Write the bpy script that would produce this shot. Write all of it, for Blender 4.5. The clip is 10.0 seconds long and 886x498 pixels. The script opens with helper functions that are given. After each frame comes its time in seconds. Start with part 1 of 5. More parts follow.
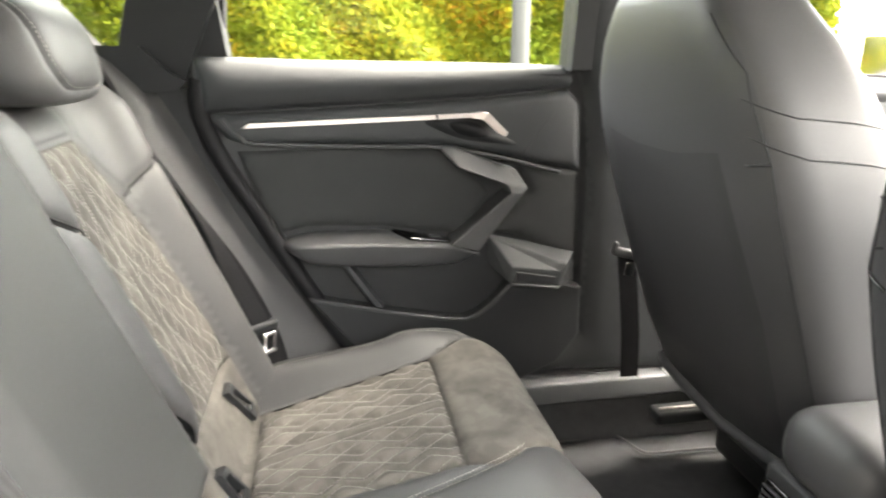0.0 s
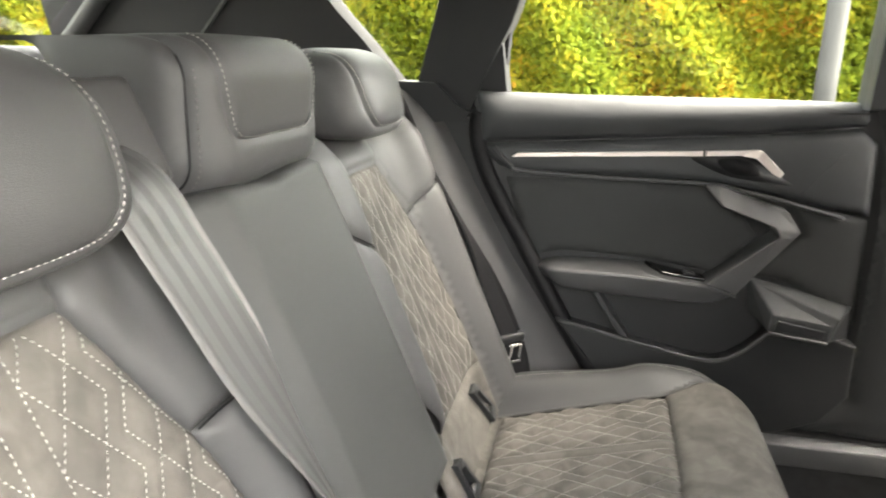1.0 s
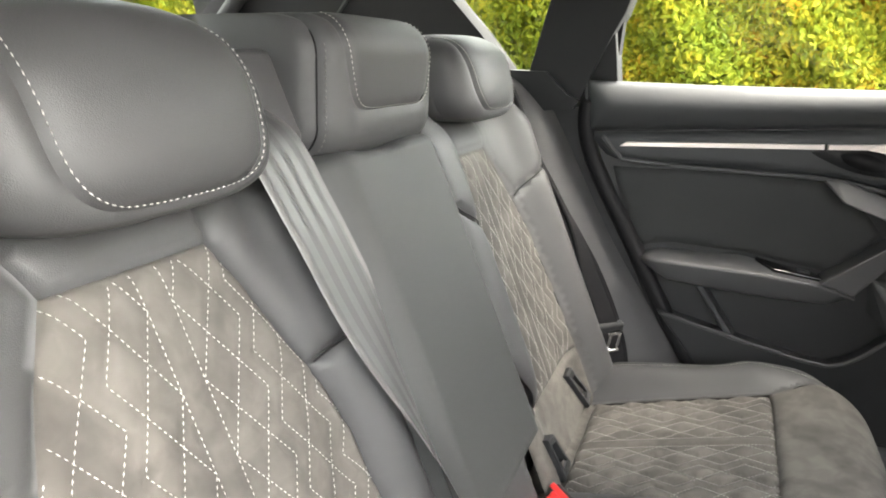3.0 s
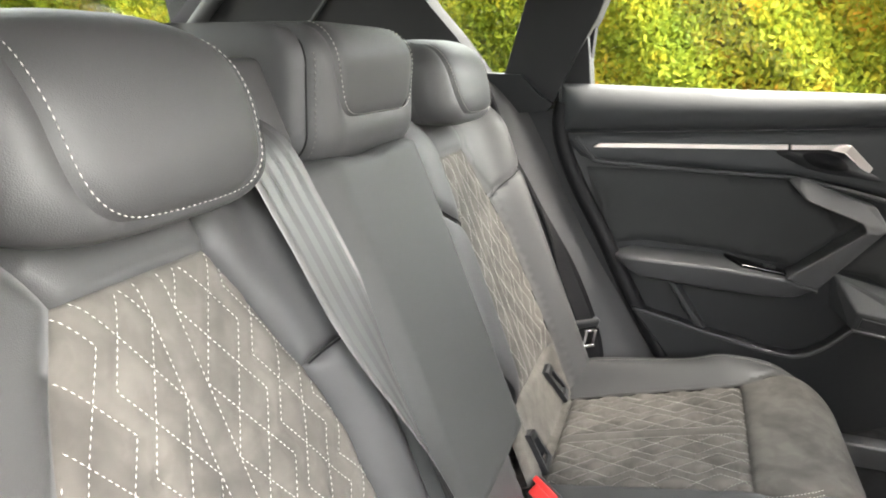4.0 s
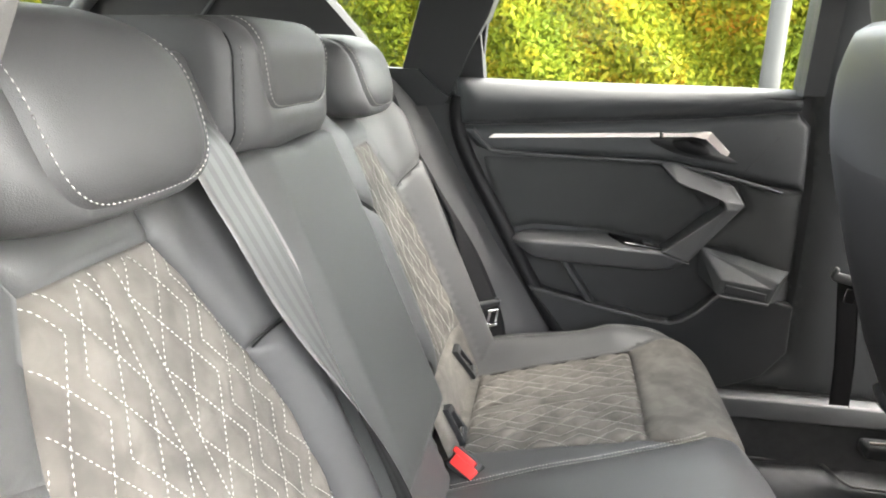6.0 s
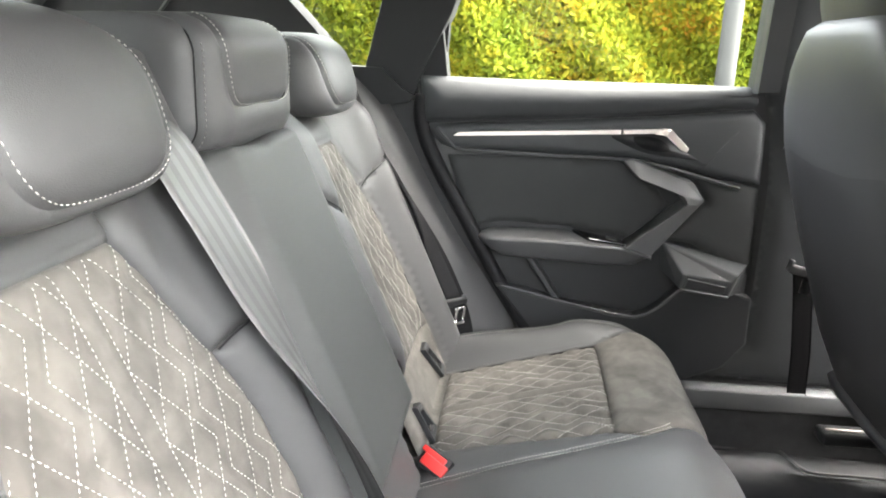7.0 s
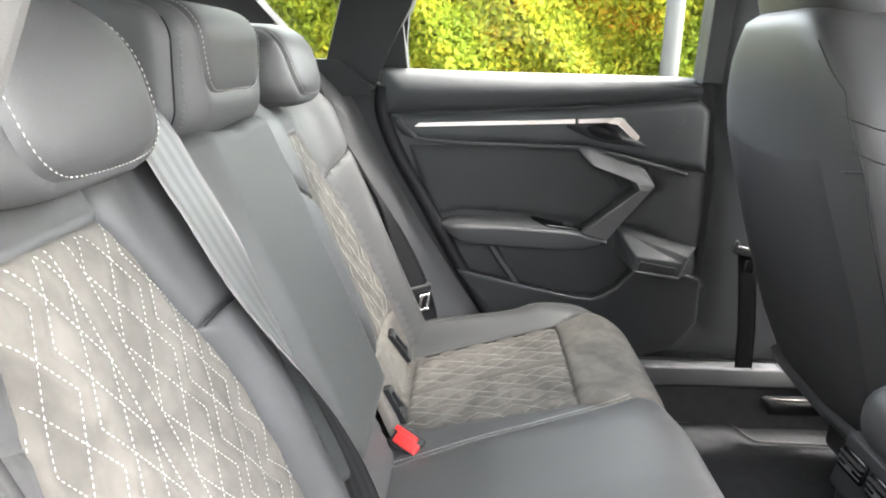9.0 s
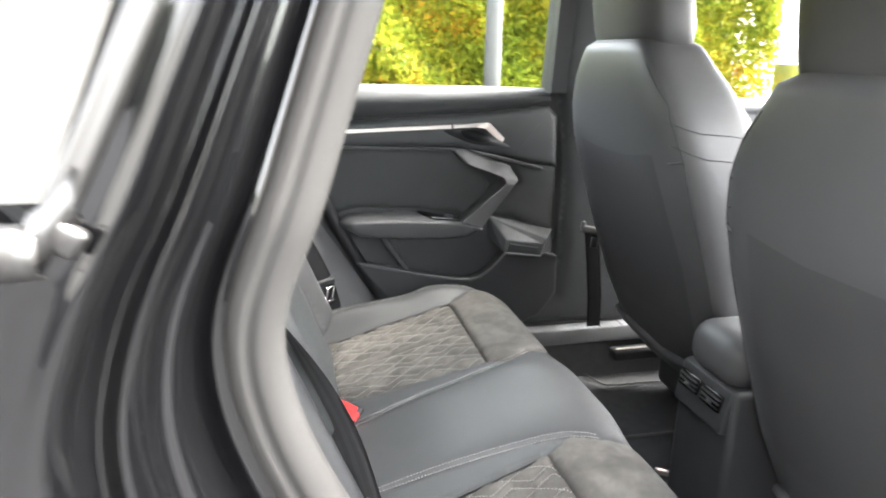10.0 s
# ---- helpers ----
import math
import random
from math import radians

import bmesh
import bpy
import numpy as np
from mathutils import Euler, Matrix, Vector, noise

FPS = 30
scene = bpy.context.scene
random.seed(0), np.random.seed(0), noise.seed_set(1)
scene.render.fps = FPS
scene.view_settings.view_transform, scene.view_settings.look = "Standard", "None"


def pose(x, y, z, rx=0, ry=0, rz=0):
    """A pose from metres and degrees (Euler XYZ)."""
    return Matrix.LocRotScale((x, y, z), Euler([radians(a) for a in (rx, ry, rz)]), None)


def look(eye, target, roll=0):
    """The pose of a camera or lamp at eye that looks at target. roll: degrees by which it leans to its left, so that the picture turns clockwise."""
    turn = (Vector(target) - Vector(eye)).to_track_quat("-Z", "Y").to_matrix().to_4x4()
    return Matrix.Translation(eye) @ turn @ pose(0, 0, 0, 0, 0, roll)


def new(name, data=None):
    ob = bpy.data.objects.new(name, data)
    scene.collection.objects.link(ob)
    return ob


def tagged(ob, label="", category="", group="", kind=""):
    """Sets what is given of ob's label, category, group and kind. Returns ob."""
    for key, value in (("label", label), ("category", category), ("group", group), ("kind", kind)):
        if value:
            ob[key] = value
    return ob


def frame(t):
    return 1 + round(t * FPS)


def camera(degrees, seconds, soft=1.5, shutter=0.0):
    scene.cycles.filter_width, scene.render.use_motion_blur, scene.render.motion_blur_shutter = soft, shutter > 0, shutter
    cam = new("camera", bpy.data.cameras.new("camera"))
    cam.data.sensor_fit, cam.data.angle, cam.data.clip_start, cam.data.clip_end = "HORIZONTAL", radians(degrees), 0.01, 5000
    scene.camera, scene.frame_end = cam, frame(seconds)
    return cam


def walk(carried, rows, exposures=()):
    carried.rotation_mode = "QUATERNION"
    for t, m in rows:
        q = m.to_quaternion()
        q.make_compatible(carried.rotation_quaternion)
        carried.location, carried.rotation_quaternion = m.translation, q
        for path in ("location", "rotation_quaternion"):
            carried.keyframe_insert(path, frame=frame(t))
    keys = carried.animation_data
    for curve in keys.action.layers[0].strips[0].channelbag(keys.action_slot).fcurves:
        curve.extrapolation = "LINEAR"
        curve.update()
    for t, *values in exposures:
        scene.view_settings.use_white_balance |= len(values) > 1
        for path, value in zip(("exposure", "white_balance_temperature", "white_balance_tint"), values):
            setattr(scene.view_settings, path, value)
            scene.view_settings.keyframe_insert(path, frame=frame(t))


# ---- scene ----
cam = camera(67.4, 10.0, 1.9, 0.3)
PATH = [
    (0, (0.308, -0.603, 1.049), (0.653, 1.285, 0.489), 0.3),
    (0.5, (0.323, -0.636, 1.091), (0.223, 1.282, 0.536), 0.4),
    (1, (0.329, -0.659, 1.105), (-0.102, 1.215, 0.552), 0.3),
    (1.5, (0.337, -0.674, 1.096), (-0.316, 1.136, 0.55), 0.4),
    (2, (0.349, -0.688, 1.079), (-0.391, 1.088, 0.532), 0.5),
    (3.5, (0.348, -0.715, 1.085), (-0.369, 1.068, 0.532), 0.7),
    (4, (0.338, -0.729, 1.09), (-0.31, 1.081, 0.538), 0.5),
    (4.5, (0.317, -0.741, 1.092), (-0.237, 1.098, 0.537), 0.7),
    (5, (0.303, -0.762, 1.095), (-0.168, 1.101, 0.539), 0.8),
    (5.5, (0.301, -0.78, 1.096), (-0.087, 1.101, 0.537), 0.8),
    (6, (0.305, -0.789, 1.089), (-0.002, 1.106, 0.528), 0.9),
    (7.5, (0.295, -0.79, 1.087), (0.134, 1.122, 0.525), 0.9),
    (8, (0.289, -0.799, 1.088), (0.166, 1.116, 0.525), 0.9),
    (8.5, (0.289, -0.812, 1.083), (0.186, 1.105, 0.521), 0.8),
    (9, (0.282, -0.83, 1.074), (0.222, 1.089, 0.511), 0.8),
    (9.5, (0.243, -0.874, 1.072), (0.385, 1.04, 0.511), 1.0),
    (9.7, (0.204, -0.906, 1.075), (0.444, 0.999, 0.516), 0.5),
    (9.8, (0.174, -0.945, 1.082), (0.482, 0.951, 0.529), 1.0),
    (10, (0.108, -0.999, 1.112), (0.558, 0.867, 0.55), 1.1),
]
EXPOSURES = [(0.0, 5.62, 7350, 10), (0.8, 5.37, 7350, 10), (2.2, 5.12, 7150, 10), (4.0, 5.22, 7000, 10), (7.0, 5.52, 6800, 9.5), (9.3, 5.60, 6650, 9.5), (10.0, 5.68, 6650, 9.5)]
walk(cam, [(t, look(eye, target, roll)) for t, eye, target, roll in PATH], EXPOSURES)

# ---- light ----
world = bpy.data.worlds.new("overcast_sky")
scene.world = world
world.use_nodes = True
wn, wl = world.node_tree.nodes, world.node_tree.links
sky = wn.new("ShaderNodeTexSky")
sky.sky_type, sky.sun_disc = "NISHITA", False
sky.sun_elevation, sky.sun_rotation = radians(52), radians(90)
sky.air_density, sky.dust_density, sky.ozone_density = 1.0, 4.0, 1.0
pale = wn.new("ShaderNodeHueSaturation")
pale.inputs["Saturation"].default_value = 0.25
wl.new(sky.outputs["Color"], pale.inputs["Color"])
wl.new(pale.outputs["Color"], wn["Background"].inputs["Color"])
wn["Background"].inputs["Strength"].default_value = 0.15
sun = new("sun", bpy.data.lights.new("sun", "SUN"))
sun.data.energy, sun.data.angle, sun.data.color = 0.5, radians(40), (1.0, 0.97, 0.92)
sun.matrix_world = look((2.4, 1.1, 7.5), (0, 0, 0))


# ---- materials ----
def material(name, base, rough=0.5, metal=0.0, vary=0.12, scale=6.0, grain=0.0, grain_size=900.0, rough_vary=0.08, sheen=0.0, coat=0.0, kind="noise", spec=0.5):
    """Principled paint with broad mottling and fine relief at true size."""
    m = bpy.data.materials.new(name)
    m.use_nodes = True
    nt = m.node_tree
    b = nt.nodes["Principled BSDF"]
    co = nt.nodes.new("ShaderNodeTexCoord")
    big = nt.nodes.new("ShaderNodeTexNoise")
    big.inputs["Scale"].default_value, big.inputs["Detail"].default_value = scale, 5.0
    nt.links.new(co.outputs["Object"], big.inputs["Vector"])
    ramp = nt.nodes.new("ShaderNodeMapRange")
    ramp.inputs["From Min"].default_value, ramp.inputs["From Max"].default_value = 0.3, 0.7
    ramp.inputs["To Min"].default_value, ramp.inputs["To Max"].default_value = 1 - vary, 1 + vary
    nt.links.new(big.outputs["Fac"], ramp.inputs["Value"])
    mul = nt.nodes.new("ShaderNodeVectorMath")
    mul.operation = "SCALE"
    mul.inputs[0].default_value = base
    nt.links.new(ramp.outputs["Result"], mul.inputs["Scale"])
    nt.links.new(mul.outputs["Vector"], b.inputs["Base Color"])
    rr = nt.nodes.new("ShaderNodeMapRange")
    rr.inputs["To Min"].default_value, rr.inputs["To Max"].default_value = max(rough - rough_vary, 0.02), min(rough + rough_vary, 1)
    nt.links.new(big.outputs["Fac"], rr.inputs["Value"])
    nt.links.new(rr.outputs["Result"], b.inputs["Roughness"])
    b.inputs["Metallic"].default_value = metal
    b.inputs["Sheen Weight"].default_value = sheen
    b.inputs["Specular IOR Level"].default_value = spec
    b.inputs["Coat Weight"].default_value = coat
    if grain:
        if kind == "cells":
            fine = nt.nodes.new("ShaderNodeTexVoronoi")
            out = "Distance"
        else:
            fine = nt.nodes.new("ShaderNodeTexNoise")
            fine.inputs["Detail"].default_value = 3.0
            out = "Fac"
        fine.inputs["Scale"].default_value = grain_size
        nt.links.new(co.outputs["Object"], fine.inputs["Vector"])
        bump = nt.nodes.new("ShaderNodeBump")
        bump.inputs["Strength"].default_value, bump.inputs["Distance"].default_value = grain, 0.0006
        nt.links.new(fine.outputs[out], bump.inputs["Height"])
        nt.links.new(bump.outputs["Normal"], b.inputs["Normal"])
    return m


def glass(name, tint, gloss=0.028):
    m = bpy.data.materials.new(name)
    m.use_nodes = True
    nt = m.node_tree
    nt.nodes.clear()
    out = nt.nodes.new("ShaderNodeOutputMaterial")
    clear = nt.nodes.new("ShaderNodeBsdfTransparent")
    clear.inputs["Color"].default_value = (*tint, 1)
    shine = nt.nodes.new("ShaderNodeBsdfGlossy")
    shine.inputs["Roughness"].default_value = 0.01
    face = nt.nodes.new("ShaderNodeLayerWeight")
    face.inputs["Blend"].default_value = 0.5
    steep = nt.nodes.new("ShaderNodeMath")
    steep.operation = "POWER"
    steep.inputs[1].default_value = 4.0
    nt.links.new(face.outputs["Facing"], steep.inputs[0])
    fres = nt.nodes.new("ShaderNodeMath")
    fres.operation = "MULTIPLY_ADD"
    fres.inputs[1].default_value, fres.inputs[2].default_value = 0.6, gloss
    nt.links.new(steep.outputs["Value"], fres.inputs[0])
    mix = nt.nodes.new("ShaderNodeMixShader")
    nt.links.new(fres.outputs["Value"], mix.inputs["Fac"])
    nt.links.new(clear.outputs["BSDF"], mix.inputs[1])
    nt.links.new(shine.outputs["BSDF"], mix.inputs[2])
    nt.links.new(mix.outputs["Shader"], out.inputs["Surface"])
    return m


LEATHER = material("dark_grey_leather", (0.056, 0.056, 0.057), 0.52, vary=0.07, scale=9, grain=0.2, grain_size=1100, kind="cells")
LEATHER.node_tree.nodes["Principled BSDF"].inputs["Specular IOR Level"].default_value = 0.38
# Outer seats' leather again, darkened for the weaker light on the middle backrest.
LEATHER_MID_SHADED = material("shaded_middle_seat_leather", (0.041, 0.0425, 0.042), 0.55, vary=0.07, scale=9, grain=0.2, grain_size=1100, kind="cells", spec=0.3)
LEATHER_DARK = material("black_leather", (0.050, 0.051, 0.053), 0.45, vary=0.06, scale=9, grain=0.14, grain_size=1300, kind="cells", spec=0.36)
def suede_material():
    """Napped suede: fine pile, brushed patches that lie darker or lighter."""
    m = material("taupe_grey_suede", (0.092, 0.0845, 0.0755), 0.95, vary=0.16, scale=24, grain=0.6, grain_size=2200, sheen=0.03)
    nt = m.node_tree
    b = nt.nodes["Principled BSDF"]
    co = nt.nodes["Texture Coordinate"]
    old = b.inputs["Base Color"].links[0].from_socket
    for sc, det, lo, hi, dark in ((9.0, 5.0, 0.42, 0.54, 0.72), (48.0, 3.0, 0.40, 0.62, 0.90)):
        n = nt.nodes.new("ShaderNodeTexNoise")
        n.inputs["Scale"].default_value, n.inputs["Detail"].default_value, n.inputs["Distortion"].default_value = sc, det, 0.8
        nt.links.new(co.outputs["Object"], n.inputs["Vector"])
        r = nt.nodes.new("ShaderNodeMapRange")
        r.inputs["From Min"].default_value, r.inputs["From Max"].default_value = lo, hi
        r.inputs["To Min"].default_value, r.inputs["To Max"].default_value = dark, 1.08
        nt.links.new(n.outputs["Fac"], r.inputs["Value"])
        s = nt.nodes.new("ShaderNodeVectorMath")
        s.operation = "SCALE"
        nt.links.new(old, s.inputs[0])
        nt.links.new(r.outputs["Result"], s.inputs["Scale"])
        old = s.outputs["Vector"]
    nt.links.new(old, b.inputs["Base Color"])
    return m


SUEDE = suede_material()
SOFT = material("soft_black_plastic", (0.034, 0.0365, 0.0385), 0.5, vary=0.08, scale=7, grain=0.4, grain_size=1500, kind="cells", spec=0.28)
SOFT_PAD = material("charcoal_door_pad", (0.033, 0.0345, 0.035), 0.8, vary=0.08, scale=12, grain=0.4, grain_size=1800, spec=0.20)
HARD = material("hard_black_plastic", (0.022, 0.0232, 0.0248), 0.45, vary=0.08, scale=8, grain=0.3, grain_size=1400, kind="cells", spec=0.28)
GLOSS = material("gloss_black_paint", (0.0022, 0.0022, 0.0024), 0.04, vary=0.1, scale=3, rough_vary=0.02)
RUBBER = material("matt_black_rubber", (0.008, 0.008, 0.009), 0.6, vary=0.1, scale=12, spec=0.20)
PALE_TRIM = material("pale_grey_pillar_trim", (0.058, 0.0565, 0.055), 0.7, vary=0.06, scale=8, grain=0.4, grain_size=1500)
SEAL_GREY = material("flocked_grey_rubber_seal", (0.026, 0.0252, 0.0243), 0.92, vary=0.08, scale=14, grain=0.4, grain_size=2500, spec=0.06)
ALU = material("brushed_aluminium", (0.58, 0.53, 0.50), 0.36, metal=1.0, vary=0.05, scale=30)
CHROME = material("bright_chrome", (0.8, 0.8, 0.8), 0.14, metal=1.0, vary=0.03)
TRIM_ALU = material("satin_window_trim", (0.085, 0.083, 0.081), 0.40, metal=1.0, vary=0.06, scale=20)
SEAT_BLACK = material("black_seat_leather", (0.050, 0.051, 0.053), 0.46, vary=0.08, scale=7, grain=0.14, grain_size=1300, kind="cells", spec=0.40)
SHELL = material("satin_black_shell", (0.038, 0.0385, 0.040), 0.46, vary=0.08, scale=7, grain=0.2, grain_size=1500, spec=0.35)
SILL_GREY = material("grey_sill_plastic", (0.105, 0.108, 0.112), 0.6, vary=0.08, scale=9, grain=0.4, grain_size=1400, spec=0.3)
GREY_TRIM = material("grey_moulded_trim", (0.052, 0.053, 0.055), 0.5, vary=0.08, scale=7, grain=0.4, grain_size=1500, kind="cells", spec=0.35)
PRIVACY = glass("privacy_glass", (0.05, 0.05, 0.05), 0.15)
THREAD = material("pale_thread", (0.50, 0.48, 0.45), 0.8, vary=0.1, scale=60)
THREAD_GREY = material("dark_thread", (0.10, 0.095, 0.09), 0.8, vary=0.1, scale=60)
RED = material("red_button_plastic", (0.55, 0.03, 0.03), 0.35, vary=0.06, scale=20)
CARPET = material("black_carpet", (0.050, 0.051, 0.053), 0.97, vary=0.10, scale=40, grain=1.0, grain_size=700, spec=0.15)
MAT_EDGE = material("grey_mat_binding", (0.07, 0.07, 0.07), 0.8, vary=0.1, scale=30)
HEADLINER = material("dark_headliner_fabric", (0.035,0.035,0.037), 0.95, vary=0.06, scale=10, grain=0.4, grain_size=1500, spec=0.20)
GLASS = glass("clear_side_glass", (0.93, 0.95, 0.93), 0.008)
GLASS_TINT = glass("tinted_rear_glass", (0.80, 0.82, 0.78))
GALV = material("galvanised_steel", (0.045, 0.045, 0.044), 0.7, vary=0.1, scale=5, spec=0.1)
ASPHALT = material("wet_asphalt", (0.05, 0.05, 0.052), 0.85, vary=0.25, scale=4, grain=1.0, grain_size=150)
RENDER = material("pale_wall_render", (0.62, 0.60, 0.56), 0.9, vary=0.08, scale=2, grain=0.6, grain_size=200, spec=0.2)
PLINTH = material("dark_plinth_render", (0.08, 0.08, 0.085), 0.9, vary=0.2, scale=5, grain=0.8, grain_size=150, spec=0.2)
BARK = material("hedge_stems", (0.17,0.175,0.017), 0.9, vary=0.3, scale=8)


def webbing_material(name, base, ior=1.75, spec=0.5):
    """Shiny woven strap: smooth and ribbed bands along it; UV in metres."""
    m = material(name, base, 0.45, vary=0.04, scale=10, rough_vary=0.02, spec=spec)
    nt = m.node_tree
    b = nt.nodes["Principled BSDF"]
    b.inputs["IOR"].default_value = ior
    co = nt.nodes["Texture Coordinate"]
    sep = nt.nodes.new("ShaderNodeSeparateXYZ")
    nt.links.new(co.outputs["UV"], sep.inputs["Vector"])

    def math_node(op, x, y=None, z=None):
        n = nt.nodes.new("ShaderNodeMath")
        n.operation = op
        for k, v in enumerate((x, y, z)):
            if v is None:
                continue
            if isinstance(v, (int, float)):
                n.inputs[k].default_value = v
            else:
                nt.links.new(v, n.inputs[k])
        return n.outputs["Value"]

    # diagonal hatch in the ribbed bands
    hatch = math_node("SINE", math_node("MULTIPLY_ADD", sep.outputs["Y"], 4200.0, math_node("MULTIPLY", sep.outputs["X"], 800.0)))
    band = math_node("SINE", math_node("MULTIPLY", sep.outputs["X"], 330.0))
    ribbed = nt.nodes.new("ShaderNodeMapRange")
    ribbed.inputs["From Min"].default_value, ribbed.inputs["From Max"].default_value = -0.15, 0.15
    nt.links.new(band, ribbed.inputs["Value"])
    amount = ribbed.outputs["Result"]
    bump = nt.nodes.new("ShaderNodeBump")
    bump.inputs["Distance"].default_value = 0.0004
    nt.links.new(math_node("MULTIPLY_ADD", amount, 0.14, 0.05), bump.inputs["Strength"])
    nt.links.new(hatch, bump.inputs["Height"])
    nt.links.new(bump.outputs["Normal"], b.inputs["Normal"])
    nt.links.new(math_node("MULTIPLY_ADD", amount, 0.08, 0.42), b.inputs["Roughness"])
    old = b.inputs["Base Color"].links[0].from_socket
    tone = nt.nodes.new("ShaderNodeVectorMath")
    tone.operation = "SCALE"
    nt.links.new(old, tone.inputs[0])
    nt.links.new(math_node("MULTIPLY_ADD", amount, -0.42, 1.15), tone.inputs["Scale"])
    nt.links.new(tone.outputs["Vector"], b.inputs["Base Color"])
    return m


WEBBING = webbing_material("grey_seatbelt_webbing", (0.046, 0.0455, 0.046))
# Same webbing, a dimmed copy for the strap in the doorway's strong light.
WEBBING_DIMMED = webbing_material("dimmed_seatbelt_webbing", (0.040, 0.0395, 0.039), 1.45, 0.2)
# Near-black copy of the belt webbing; its shade is in the colour.
STRAP_SHADED_BLACK = material("shaded_black_seatbelt_webbing", (0.010, 0.010, 0.011), 0.7, vary=0.08, scale=14, grain=0.5, grain_size=1200, spec=0.10)


# ---- building tools ----
def thing(name, at, label="", category="", group="", kind=""):
    ob = new(name)
    ob.location = at
    ob.empty_display_size = 0.05
    return tagged(ob, label, category, group, kind)


def link(name, mesh, mat, parent=None, label="", smooth=True):
    """A mesh in world metres as one part under a thing."""
    if mat is not None and not mesh.materials:
        mesh.materials.append(mat)
    if smooth:
        mesh.polygons.foreach_set("use_smooth", [True] * len(mesh.polygons))
    ob = new(name, mesh)
    if parent is not None:
        ob.parent = parent
        if parent.type == "EMPTY":
            ob.matrix_parent_inverse = Matrix.Translation(parent.location).inverted()
    if label:
        ob["label"] = label
    return ob


def part(name, bm, mat, parent=None, label="", smooth=True):
    mesh = bpy.data.meshes.new(name)
    bm.to_mesh(mesh)
    bm.free()
    return link(name, mesh, mat, parent, label, smooth)


def raw(name, verts, faces):
    mesh = bpy.data.meshes.new(name)
    mesh.from_pydata([tuple(v) for v in verts], [], [tuple(f) for f in faces])
    mesh.update()
    return mesh


def curve(points, n=8, closed=False):
    """Catmull-Rom through the points."""
    p = np.array(points, float)
    k = len(p)
    out = []
    for i in range(k if closed else k - 1):
        a, b, c, d = (p[(i - 1) % k] if closed or i > 0 else 2 * p[0] - p[1], p[i], p[(i + 1) % k], p[(i + 2) % k] if closed or i + 2 < k else 2 * p[-1] - p[-2])
        for t in np.arange(n) / n:
            out.append(0.5 * (2 * b + (c - a) * t + (2 * a - 5 * b + 4 * c - d) * t * t + (3 * b - a - 3 * c + d) * t ** 3))
    if not closed:
        out.append(p[-1])
    return np.array(out)


def dense(points, step, closed=False):
    p = np.array(points, float)
    if closed:
        p = np.vstack([p, p[:1]])
    out = []
    for a, b in zip(p[:-1], p[1:]):
        n = max(1, int(np.ceil(np.linalg.norm(b - a) / step)))
        out += [a + (b - a) * i / n for i in range(n)]
    if not closed:
        out.append(p[-1])
    return np.array(out)


def far_from(P, line, closed=False):
    """Distance of the points P to a polyline."""
    q = np.array(line, float)
    if closed:
        q = np.vstack([q, q[:1]])
    best = np.full(len(P), 9.0)
    for a, b in zip(q[:-1], q[1:]):
        ab = b - a
        t = np.clip(((P - a) @ ab) / max(ab @ ab, 1e-12), 0, 1)
        best = np.minimum(best, np.linalg.norm(P - a - t[:, None] * ab, axis=1))
    return best


def inside(P, poly):
    q = np.array(poly, float)
    r = np.roll(q, -1, axis=0)
    odd = np.zeros(len(P), bool)
    for (x0, y0), (x1, y1) in zip(q, r):
        hit = ((y0 > P[:, 1]) != (y1 > P[:, 1]))
        x = x0 + (P[:, 1] - y0) / (y1 - y0 if y1 != y0 else 1e-12) * (x1 - x0)
        odd ^= hit & (P[:, 0] < x)
    return odd


def ease(a, b, x):
    t = np.clip((np.asarray(x, float) - a) / (b - a), 0, 1)
    return t * t * (3 - 2 * t)


